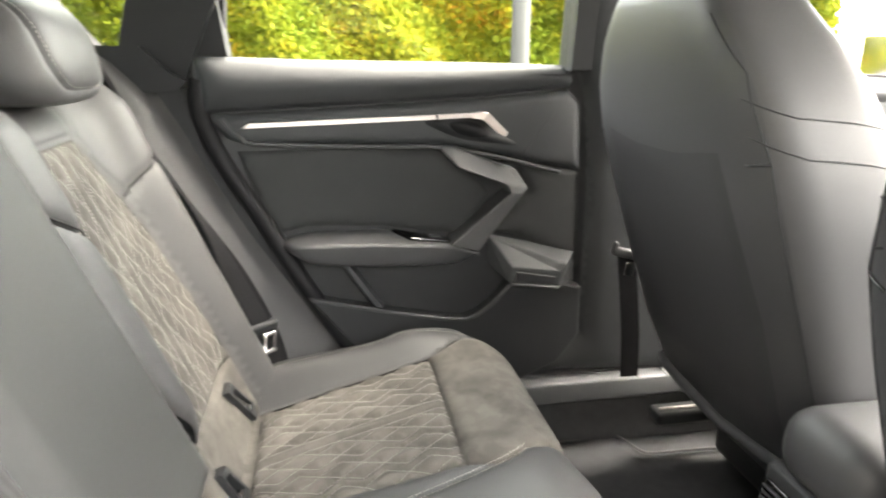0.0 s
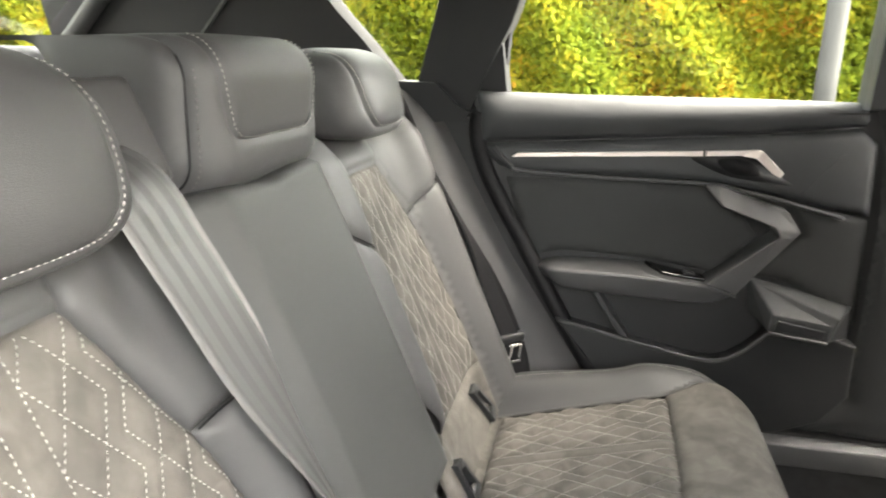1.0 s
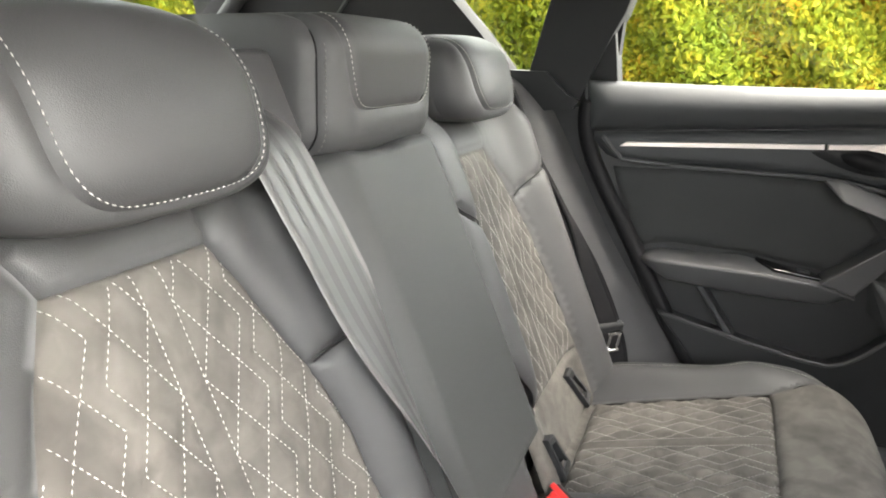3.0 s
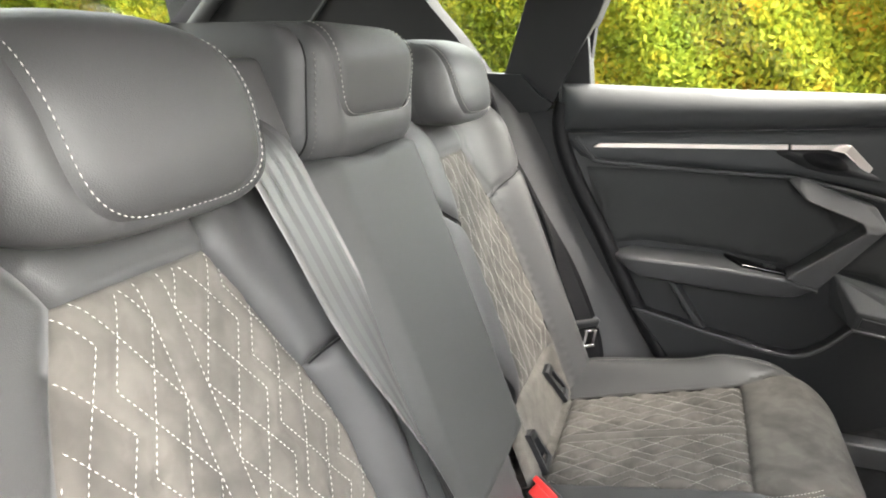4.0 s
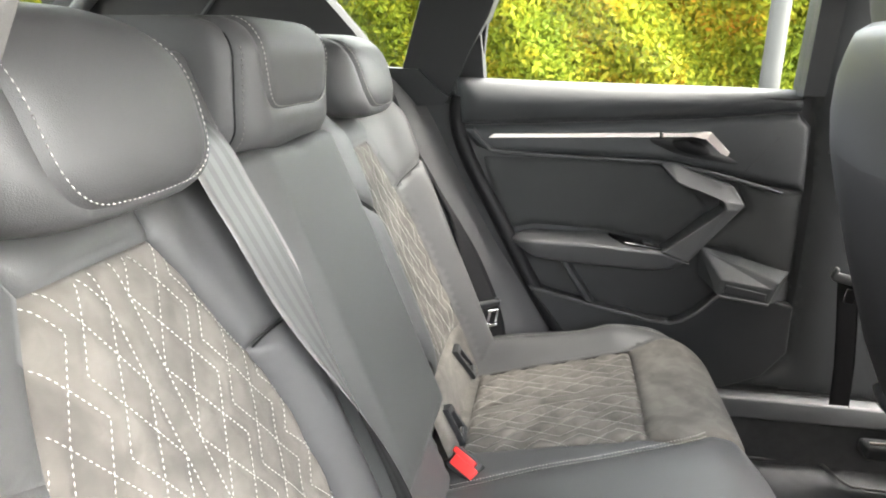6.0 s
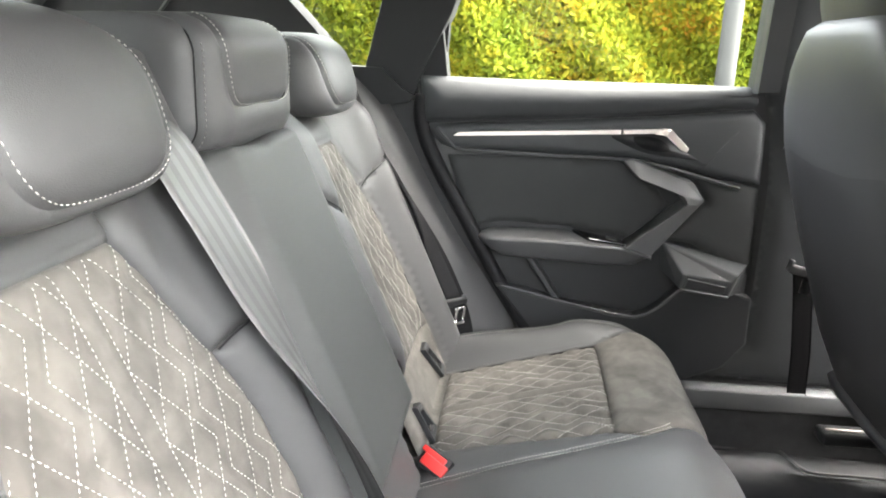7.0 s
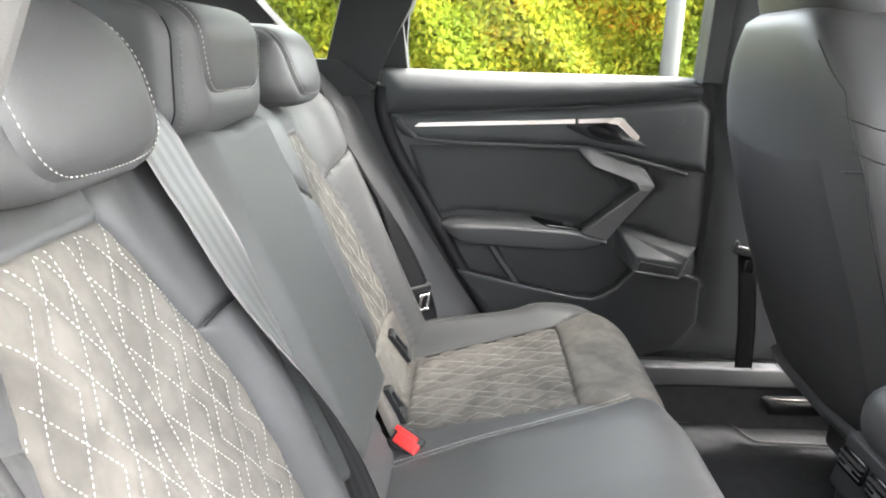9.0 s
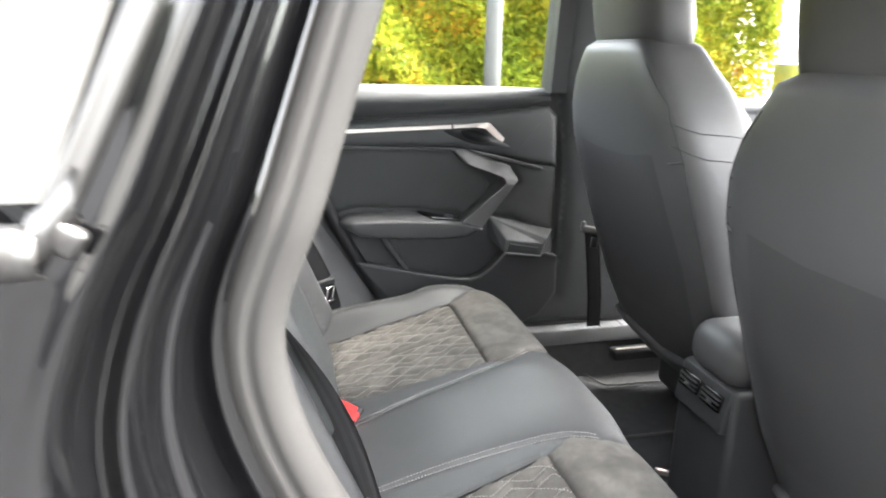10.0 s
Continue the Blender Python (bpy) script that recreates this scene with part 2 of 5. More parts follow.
class Skin:
    """One upholstered or moulded piece over an outline, puffed up from its seams."""

    def __init__(self, outline, place, step=0.008, puff=0.004, roll=0.012, sink=0.004, lines=(), groove=0.0018, width=0.005, hem=0.003):
        self.hem = hem
        self.poly, self.place, self.step = dense(outline, step, True), place, step
        self.puff, self.roll, self.sink, self.lines, self.groove, self.width = puff, roll, sink, lines, groove, width

    def height(self, P):
        d = far_from(P, self.poly, True)
        h = self.puff * (1 - np.exp(-d / self.roll)) - self.sink * np.exp(-d / 0.003)
        if len(self.lines):
            dl = np.full(len(P), 9.0)
            for l in self.lines:
                dl = np.minimum(dl, far_from(P, l))
            h -= self.groove * np.exp(-dl / self.width)
        return h

    def at(self, P, lift=0.0):
        P = np.array(P, float)
        return self.place(P, self.height(P) + lift)

    def mesh(self, name):
        from mathutils.geometry import delaunay_2d_cdt
        lo, hi = self.poly.min(0), self.poly.max(0)
        s = self.step
        gx, gy = np.meshgrid(np.arange(lo[0], hi[0], s), np.arange(lo[1], hi[1], s * 0.87))
        gx = gx + (np.arange(gx.shape[0]) % 2)[:, None] * s / 2
        P = np.stack([gx.ravel(), gy.ravel()], 1)
        P = P[inside(P, self.poly)]
        P = P[far_from(P, self.poly, True) > s * 0.45]
        if len(self.lines):
            Q = np.vstack([dense(l, s * 0.8) for l in self.lines])
            Q = Q[inside(Q, self.poly)]
            Q = Q[far_from(Q, self.poly, True) > s * 0.3]
            _, keep = np.unique(np.round(Q / 0.0012).astype(int), axis=0, return_index=True)
            Q = Q[keep]
            dl = np.full(len(P), 9.0)
            for l in self.lines:
                dl = np.minimum(dl, far_from(P, l))
            P = np.vstack([P[dl > s * 0.4], Q])
        n = len(self.poly)
        v, e, f, *_ = delaunay_2d_cdt([Vector(p) for p in np.vstack([self.poly, P])], [], [list(range(n))], 1, 1e-7)
        v = np.array([tuple(x) for x in v])
        top = self.at(v)
        if not self.hem:
            return raw(name, top, [tuple(q) for q in f])
        # a hem turned down round the edge
        rim = np.array([int(np.argmin(np.abs(v - p).sum(1))) for p in self.poly])
        hem = self.at(v[rim], -self.hem)
        k = len(top)
        f = [tuple(q) for q in f] + [(rim[a], rim[(a + 1) % n], k + (a + 1) % n, k + a) for a in range(n)]
        return raw(name, np.vstack([top, hem]), [tuple(int(i) for i in q) for q in f])


def skin_part(name, outline, place, mat, parent, label="", **kw):
    sk = Skin(outline, place, **kw)
    link(name, sk.mesh(name), mat, parent, label)
    return sk


def stitch_mesh(name, runs, pitch=0.0054, length=0.0040, r=0.00050):
    """Small thread dashes along runs of places in space."""
    V, F = [], []
    for run in runs:
        p = np.array(run, float)
        seg = np.linalg.norm(np.diff(p, axis=0), axis=1)
        cum = np.concatenate([[0], np.cumsum(seg)])
        for a in np.arange(0, cum[-1] - length, pitch):
            ends = [np.array([np.interp(x, cum, p[:, k]) for k in range(3)]) for x in (a, a + length)]
            d = ends[1] - ends[0]
            d /= max(np.linalg.norm(d), 1e-9)
            u = np.cross(d, (0.3, 0.2, 0.93))
            u /= max(np.linalg.norm(u), 1e-9)
            w = np.cross(d, u)
            k = len(V)
            m = (ends[0] + ends[1]) / 2
            V += [ends[0]] + [m + r * (u * c + w * s) for c, s in ((1, 0), (0, 1), (-1, 0), (0, -1))] + [ends[1]]
            F += [(k, k + 1 + i, k + 1 + (i + 1) % 4) for i in range(4)] + [(k + 5, k + 1 + (i + 1) % 4, k + 1 + i) for i in range(4)]
    return raw(name, V, F)


def tube(points, r, sides=10, flat=1.0, up=(0, 0, 1)):
    """A round or oval bar along a line."""
    p = np.array(points, float)
    t = np.gradient(p, axis=0)
    t /= np.linalg.norm(t, axis=1)[:, None]
    V, F = [], []
    if abs(t[0] @ np.array(up, float)) > 0.95:
        up = (1, 0, 0)
    rr = np.broadcast_to(np.asarray(r, float), (len(p),))
    for i in range(len(p)):
        u = np.cross(t[i], up)
        u /= max(np.linalg.norm(u), 1e-9)
        w = np.cross(u, t[i])
        V += [p[i] + rr[i] * (u * math.cos(a) + flat * w * math.sin(a)) for a in np.arange(sides) * 2 * math.pi / sides]
    for i in range(len(p) - 1):
        for j in range(sides):
            F.append((i * sides + j, i * sides + (j + 1) % sides, (i + 1) * sides + (j + 1) % sides, (i + 1) * sides + j))
    F += [tuple(range(sides))[::-1], tuple((len(p) - 1) * sides + j for j in range(sides))]
    return raw("bar", V, F)


def loft(loops, cap=True):
    """A closed skin over rings of equal count."""
    n = len(loops[0])
    V = [q for l in loops for q in l]
    F = [(i * n + j, i * n + (j + 1) % n, (i + 1) * n + (j + 1) % n, (i + 1) * n + j) for i in range(len(loops) - 1) for j in range(n)]
    if cap:
        F += [tuple(range(n))[::-1], tuple((len(loops) - 1) * n + j for j in range(n))]
    return raw("loft", V, F)


def ring(cx, cy, cz, dx, dy, power=3.0, n=40, tilt=0.0):
    """A level super-ellipse ring."""
    a = np.arange(n) * 2 * math.pi / n
    c, s = np.cos(a), np.sin(a)
    x = cx + dx * np.sign(c) * np.abs(c) ** (2 / power)
    y = cy + dy * np.sign(s) * np.abs(s) ** (2 / power)
    return np.stack([x, y, cz + tilt * (x - cx)], 1)


def rbox(size, at, bevel=0.004, turn=None, segments=3):
    bm = bmesh.new()
    bmesh.ops.create_cube(bm, size=1)
    bmesh.ops.scale(bm, vec=size, verts=bm.verts)
    bmesh.ops.bevel(bm, geom=bm.edges[:], offset=min(bevel, min(size) * 0.45), segments=segments, affect="EDGES", profile=0.5)
    m = Matrix.Translation(at)
    if turn is not None:
        m = m @ Euler([radians(a) for a in turn]).to_matrix().to_4x4()
    bmesh.ops.transform(bm, matrix=m, verts=bm.verts)
    return bm


def slab(outline, place, lo, hi, bevel=0.0):
    """A prism between two heights over an outline."""
    q = np.array(outline, float)
    n = len(q)
    rings = [place(q, np.full(n, lo))]
    if bevel:
        c = q.mean(0)
        size = np.abs(q - c).max()
        rings += [place(q, np.full(n, hi - bevel)), place(c + (q - c) * (1 - bevel / size), np.full(n, hi))]
    else:
        rings.append(place(q, np.full(n, hi)))
    return loft(rings)


def offset_poly(q, d):
    """The outline drawn in by d along its corners' bisectors."""
    q = np.array(q, float)
    e = np.roll(q, -1, axis=0) - q
    e /= np.linalg.norm(e, axis=1)[:, None]
    n = np.stack([-e[:, 1], e[:, 0]], 1)
    area = (q[:, 0] * np.roll(q[:, 1], -1) - np.roll(q[:, 0], -1) * q[:, 1]).sum()
    n *= 1 if area > 0 else -1
    m = n + np.roll(n, 1, axis=0)
    k = np.maximum((m * m).sum(1), 0.5)
    return q + d * m * (2 / k)[:, None]


def plate(outline, place, lo, hi, ch=0.004):
    """A flat-topped panel with a rounded-off rim."""
    q = np.array(outline, float)
    n = len(q)
    rings = [place(q, np.full(n, lo)), place(q, np.full(n, hi - ch)), place(offset_poly(q, ch * 0.3), np.full(n, hi - ch * 0.3)), place(offset_poly(q, ch), np.full(n, hi))]
    return loft(rings)


def solid(verts, faces, bevel=0.003):
    """A faceted moulding with softly broken edges."""
    bm = bmesh.new()
    vs = [bm.verts.new(v) for v in verts]
    for f in faces:
        bm.faces.new([vs[i] for i in f])
    bmesh.ops.recalc_face_normals(bm, faces=bm.faces[:])
    inner = [e for e in bm.edges if len(e.link_faces) == 2]
    bmesh.ops.bevel(bm, geom=inner, offset=bevel, segments=2, affect="EDGES", profile=0.5)
    return bm


def ribbon(points, across, width, thick=0.0012):
    """A strap with its width along `across` at each point; UV in metres."""
    p, w = np.array(points, float), np.array(across, float)
    if w.ndim == 1:
        w = np.tile(w, (len(p), 1))
    t = np.gradient(p, axis=0)
    cum = np.concatenate([[0], np.cumsum(np.linalg.norm(np.diff(p, axis=0), axis=1))])
    wide = np.broadcast_to(np.asarray(width, float), (len(p),))
    V, F, U = [], [], []
    cols = np.linspace(-0.5, 0.5, 9)
    for i in range(len(p)):
        d = t[i] / np.linalg.norm(t[i])
        a = w[i] - d * (w[i] @ d)
        a /= np.linalg.norm(a)
        nrm = np.cross(a, d)
        for side in (1, -1):
            for c in cols:
                V.append(p[i] + a * c * wide[i] + nrm * side * thick * (0.5 if abs(c) < 0.49 else 0.2))
                U.append((c * wide[i], cum[i]))
    m = len(cols)
    for i in range(len(p) - 1):
        for side in (0, 1):
            for j in range(m - 1):
                k = i * 2 * m + side * m + j
                F.append((k, k + 1, k + 1 + 2 * m, k + 2 * m))
        k = i * 2 * m
        F += [(k, k + m, k + 3 * m, k + 2 * m), (k + m - 1, k + 2 * m - 1, k + 4 * m - 1, k + 3 * m - 1)]
    mesh = raw("strap", V, F)
    uv = mesh.uv_layers.new(name="UVMap")
    for l in mesh.loops:
        uv.data[l.index].uv = U[l.vertex_index]
    return mesh


def obox(size, at, a1, a2, bevel=0.003):
    """A rounded box along two given axes."""
    u = Vector(a1).normalized()
    w = u.cross(Vector(a2)).normalized()
    v = w.cross(u)
    bm = rbox(size, (0, 0, 0), bevel)
    m = Matrix((u, v, w)).transposed().to_4x4()
    bmesh.ops.transform(bm, matrix=Matrix.Translation(at) @ m, verts=bm.verts)
    return bm


# ---- plan of the car: x ahead, y across, z up ----
MID = -0.02
FAR_SEAT, NEAR_SEAT, MID_SEAT = 0.33, -0.375, -0.045


def back_at(P, h):
    """Places on the rear backrest plane: P is (y, way up), h stands off it."""
    z = 0.48 + P[:, 1] / 1.081
    x = 0.155 - 0.41 * (z - 0.48)
    return np.stack([x + h * 0.925, P[:, 0], z + h * 0.379], 1)


def door_at(P, h):
    """Places on the far door's trim: P is (x, z), h stands into the car."""
    return np.stack([P[:, 0], 0.61 + 0.12 * P[:, 0] - h, P[:, 1]], 1)


def wall_at(P, h):
    """Places on the far body side above the belt, leaning in."""
    return np.stack([P[:, 0], 0.655 - 0.22 * (P[:, 1] - 1.03) - h, P[:, 1]], 1)


def mirrored(f):
    def g(P, h):
        q = f(P, h)
        q[:, 1] = 2 * MID - q[:, 1]
        return q
    return g


SEAL = curve([(0.255, 1.385), (0.185, 1.24), (0.158, 1.165), (0.132, 1.09), (0.112, 1.03), (0.102, 0.985), (0.104, 0.945), (0.120, 0.895), (0.152, 0.83), (0.195, 0.756), (0.262, 0.63), (0.34, 0.50), (0.40, 0.42), (0.48, 0.365)], 6)


# ---- setting: ground, shell of the car ----
def ground_sheet():
    n = 24
    V = [(x, y, 0.0) for x in np.linspace(-400, 400, n) for y in np.linspace(-400, 400, n)]
    F = [(i * n + j, (i + 1) * n + j, (i + 1) * n + j + 1, i * n + j + 1) for i in range(n - 1) for j in range(n - 1)]
    tagged(link("ground", raw("ground", V, F), ASPHALT), "dark grey asphalt ground around the parked car", "ground", kind="structure")


ground_sheet()

floor = thing("floor", (0.8, MID, 0.12), "black carpeted footwell floor of the car", "floor", kind="structure")
part("floor_pan", rbox((2.1, 1.46, 0.03), (0.95, MID, 0.152), 0.004), CARPET, floor)
part("tunnel", rbox((1.5, 0.24, 0.12), (1.25, MID, 0.19), 0.04), CARPET, floor)
for sgn in (1, -1):
    part("side_wall", rbox((2.0, 0.03, 0.24), (1.05, MID + sgn * 0.735, 0.235), 0.004), CARPET, floor)
part("seat_plinth", rbox((0.40, 1.28, 0.28), (0.36, MID, 0.27), 0.02), CARPET, floor)



def floor_mat(flip):
    out = curve([(0.62, 0.665), (0.66, 0.695), (0.80, 0.70), (0.95, 0.706), (0.972, 0.70), (0.985, 0.67), (1.0, 0.632), (1.03, 0.618), (1.18, 0.612), (1.20, 0.58), (1.20, 0.38), (1.17, 0.352), (0.80, 0.355), (0.64, 0.36), (0.62, 0.40)], 4, True)
    if flip:
        out = np.stack([out[:, 0], 2 * MID - out[:, 1]], 1)
    m = thing("floor_mat", (0.9, 2 * MID - 0.53 if flip else 0.53, 0.167), "black carpet floor mat with a grey bound edge", "floor mat", "floor mats")
    skin_part("mat", out, lambda P, h: np.stack([P[:, 0], P[:, 1], 0.172 + h], 1), CARPET, m, step=0.03, puff=0.004, roll=0.004, sink=0.004)
    rim = np.vstack([out, out[:2]])
    link("binding", tube(np.stack([rim[:, 0], rim[:, 1], np.full(len(rim), 0.177)], 1), 0.0035, 6), MAT_EDGE, m, "grey bound edge")


floor_mat(False)
floor_mat(True)

ceiling = part("ceiling", rbox((2.3, 1.16, 0.03), (0.65, MID, 1.405), 0.012), HEADLINER)
tagged(ceiling, "dark grey fabric headliner under the roof", "ceiling", kind="structure")
roof = part("roof", rbox((2.4, 1.22, 0.02), (0.62, MID, 1.44), 0.008), GLOSS)
tagged(roof, "gloss black car roof panel", "roof", kind="structure")


STRIPS = ((GREY_TRIM, 0.018, ((-0.80, 0.575, 1.10), (-0.73, 0.565, 1.15), (-0.62, 0.545, 1.24), (-0.50, 0.525, 1.36))), (GREY_TRIM, 0.004, ((-0.50, 0.578, 1.09), (-0.44, 0.572, 1.15), (-0.36, 0.557, 1.23), (-0.28, 0.54, 1.31))))


def body_side(name, flip, label):
    """Pillar trims, quarter window and rear side wall on one flank."""
    f = mirrored(wall_at) if flip else wall_at
    side = thing(name, (0, 2 * MID - 0.66 if flip else 0.66, 1.0), label, "pillar trim", kind="structure")
    lo = 0.056 if flip else -0.03
    hi = 0.075 if flip else 0.05
    corner = [(0.02, 0.92), (0.03, 1.005)] if flip else [(0.075, 0.990), (0.088, 1.005)]
    wall = slab(([(-0.80, 0.92)] if flip else [(-0.80, 0.985), (0.02, 0.985)]) + corner + [(0.028 if flip else 0.062, 1.018), (0.026, 1.055), (0.022, 1.060), (-0.055, 1.062), (-0.80, 1.062)], f, lo, hi)
    link("side_trim", wall, HARD, side, smooth=False)
    rear = slab([(-0.80, 1.06), (-0.055, 1.06), (-0.11, 1.133), (-0.16, 1.19), (-0.24, 1.30), (-0.24, 1.385), (-0.80, 1.385)], f, lo, hi)
    link("rear_pillar", rear, HEADLINER, side, smooth=False)
    tail = [(-0.022, 0.955), (0.072, 0.955)] if flip else [(-0.022, 1.045), (0.020, 1.045), (0.055, 1.004), (0.084, 1.004)]
    g = (lambda P, h: f(P + np.array((0.006, 0.0)), h)) if flip else f
    pil = slab(tail + ([(0.105, 1.012), (0.112, 1.03), (0.132, 1.09)] if flip else [(0.089, 1.012), (0.096, 1.03), (0.124, 1.09)]) + [(0.158 if flip else 0.166, 1.165), (0.235 if flip else 0.250, 1.385), (0.08, 1.385), (0.025, 1.187)], g, 0.066 if flip else -0.04, 0.082 if flip else 0.03, 0.006)
    link("pillar", pil, PALE_TRIM if flip else HARD, side, smooth=False)
    pane = slab([(-0.055, 1.06), (-0.02, 1.055), (0.025, 1.187), (0.08, 1.385), (-0.24, 1.385), (-0.24, 1.30), (-0.16, 1.19), (-0.11, 1.133)], f, 0.04 if flip else -0.025, 0.044 if flip else -0.021)
    ob = link("quarter_pane", pane, GLASS_TINT, side, "tinted quarter window glass", smooth=False)
    ob.visible_shadow = False
    for mat, r, pts in STRIPS:
        link("pillar_strip", tube([(x, 2 * MID - y if flip else y, z) for x, y, z in pts], r), mat, side)
    rail = slab([(-0.5, 1.365), (1.9, 1.365), (1.9, 1.445), (-0.5, 1.445)], f, -0.03, 0.02)
    link("roof_rail", rail, HEADLINER, side, smooth=False)
    return side


body_side("wall_far", False, "black far-side pillar trim with a small quarter window")
body_side("wall_near", True, "black near-side pillar trim with a small quarter window")


def tailgate():
    t = thing("window_1", (-0.75, MID, 1.1), "tinted rear window set in the dark tailgate", "rear window", kind="structure")
    V = [(-0.86, -0.62, 1.12), (-0.86, 0.58, 1.12), (-0.50, 0.52, 1.39), (-0.50, -0.56, 1.39)]
    n = np.array((0.016, 0, -0.006))
    W = [tuple(np.array(v) + n * 0.3) for v in V]
    ob = link("pane", raw("pane", V + W, [(0, 1, 2, 3), (4, 7, 6, 5), (0, 4, 5, 1), (1, 5, 6, 2), (2, 6, 7, 3), (3, 7, 4, 0)]), GLASS_TINT, t, smooth=False)
    ob.visible_shadow = False
    part("lower_trim", rbox((0.10, 1.30, 0.50), (-0.89, MID, 0.875), 0.02), HARD, t)
    part("boot_floor", rbox((0.80, 1.20, 0.03), (-0.45, MID, 0.62), 0.01), CARPET, t)
    part("parcel_shelf", rbox((0.62, 1.14, 0.02), (-0.50, MID, 0.985), 0.008), HARD, t)


tailgate()


# ---- far rear door ----
def far_door():
    door = thing("door_1", (0.5, 0.68, 0.4), "closed rear car door with black trim and an aluminium strip", "car door", kind="structure")
    base = [(0.095, 1.035), (0.80, 1.02), (0.83, 0.97), (0.85, 0.60), (0.842, 0.45), (0.80, 0.39), (0.72, 0.36), (0.50, 0.36), (0.40, 0.42), (0.34, 0.50), (0.262, 0.63), (0.195, 0.756), (0.155, 0.83), (0.122, 0.90), (0.10, 0.96)]
    link("door_core", slab(base, door_at, -0.08, -0.004), HARD, door, smooth=False)
    skin_part("belt_pad", [(0.10, 1.046), (0.30, 1.040), (0.60, 1.036), (0.800, 1.031), (0.814, 0.99), (0.60, 0.972), (0.30, 0.958), (0.108, 0.950)], door_at, SOFT, door, "soft grey-black padded window ledge", step=0.012, puff=0.03, roll=0.022, sink=0.0)
    skin_part("upper_trim", [(0.106, 0.947), (0.30, 0.955), (0.60, 0.969), (0.80, 0.985), (0.832, 0.96), (0.838, 0.82), (0.74, 0.838), (0.64, 0.862), (0.54, 0.880), (0.36, 0.889), (0.18, 0.892), (0.145, 0.905)], door_at, SOFT, door, step=0.009, puff=0.012, roll=0.005, sink=0.0)
    skin_part("insert_pad", [(0.160, 0.882), (0.34, 0.880), (0.53, 0.872), (0.60, 0.83), (0.64, 0.78), (0.58, 0.70), (0.42, 0.728), (0.28, 0.738), (0.222, 0.728), (0.185, 0.80)], door_at, SOFT_PAD, door, "charcoal fabric door insert", step=0.015, puff=0.006, roll=0.012, sink=0.0)
    skin_part("front_panel", [(0.66, 0.855), (0.74, 0.836), (0.838, 0.815), (0.848, 0.60), (0.83, 0.615), (0.70, 0.69), (0.64, 0.70), (0.725, 0.785), (0.70, 0.835)], door_at, SOFT_PAD, door, step=0.015, puff=0.008, roll=0.012, sink=0.0)
    xs = np.concatenate([[0.228, 0.234, 0.244], np.linspace(0.262, 0.57, 16), [0.588, 0.600, 0.606]])
    loops = []
    for x in xs:
        grow = min(1.0, max(0.06, (x - 0.226) / 0.03)) ** 0.5
        zt = np.interp(x, (0.228, 0.26, 0.41, 0.55, 0.606), (0.712, 0.724, 0.722, 0.690, 0.674))
        ze = np.interp(x, (0.228, 0.26, 0.40, 0.543, 0.606), (0.708, 0.713, 0.706, 0.692, 0.673))
        zb = np.interp(x, (0.228, 0.25, 0.284, 0.40, 0.52, 0.568, 0.606), (0.700, 0.690, 0.670, 0.657, 0.649, 0.650, 0.668))
        sec = [(zt - 0.004, -0.02), (zt, 0.0), (ze + 0.002, 0.046), (ze + 0.0005, 0.0535), (ze - 0.002, 0.0565), (ze - 0.006, 0.0570), (zb + 0.007, 0.047), (zb + 0.003, 0.044), (zb, 0.038), (zb - 0.004, -0.02)]
        q = np.array(sec)
        loops.append(door_at(np.stack([np.full(len(q), x), q[:, 0]], 1), np.where(q[:, 1] > 0, q[:, 1] * grow, q[:, 1])))
    link("armrest", loft(loops), LEATHER_DARK, door, "padded grey-black armrest")
    G = ((0.530, 0.877, 0.012), (0.555, 0.880, 0.020), (0.661, 0.840, 0.030), (0.684, 0.834, 0.034), (0.707, 0.797, 0.050), (0.695, 0.784, 0.054), (0.603, 0.674, 0.058), (0.546, 0.693, 0.060), (0.669, 0.790, 0.060), (0.661, 0.806, 0.056), (0.564, 0.842, 0.046))
    g = np.array(G)
    V = np.vstack([door_at(g[:, :2], g[:, 2]), door_at(g[:, :2], np.full(len(g), -0.006))])
    n = len(g)
    part("grip", solid(V, [(0, 1, 10), (1, 2, 9, 10), (2, 3, 4, 9), (9, 4, 5, 8), (8, 5, 6, 7)] + [(k, (k + 1) % n, n + (k + 1) % n, n + k) for k in range(n)], 0.0035), GREY_TRIM, door, "angular grab handle", smooth=False)
    lip = [(0.270, 0.602), (0.364, 0.577), (0.426, 0.560), (0.537, 0.532), (0.585, 0.526), (0.612, 0.534), (0.641, 0.553), (0.692, 0.603), (0.799, 0.585), (0.845, 0.570), (0.848, 0.46), (0.80, 0.40), (0.72, 0.372), (0.50, 0.372), (0.41, 0.432), (0.345, 0.505)]
    link("pocket_lip", plate(lip, door_at, 0.0, 0.035, 0.005), HARD, door, smooth=False)
    T = np.array(((0.640, 0.692, 0.004), (0.668, 0.690, 0.0), (0.838, 0.645, 0.0), (0.680, 0.634, 0.050), (0.788, 0.613, 0.053), (0.803, 0.629, 0.050), (0.674, 0.602, 0.050), (0.784, 0.583, 0.052), (0.840, 0.575, 0.0), (0.640, 0.630, 0.0)))
    part("pocket_top", solid(door_at(T[:, :2], T[:, 2]), [(0, 1, 2, 5), (0, 5, 4, 3), (3, 4, 7, 6), (4, 5, 2, 8, 7), (0, 3, 6, 9)], 0.0035), SOFT, door, smooth=False)
    link("pocket_panel", plate([(0.690, 0.624), (0.777, 0.606), (0.776, 0.589), (0.685, 0.604)], door_at, 0.045, 0.0545, 0.002), HARD, door, smooth=False)
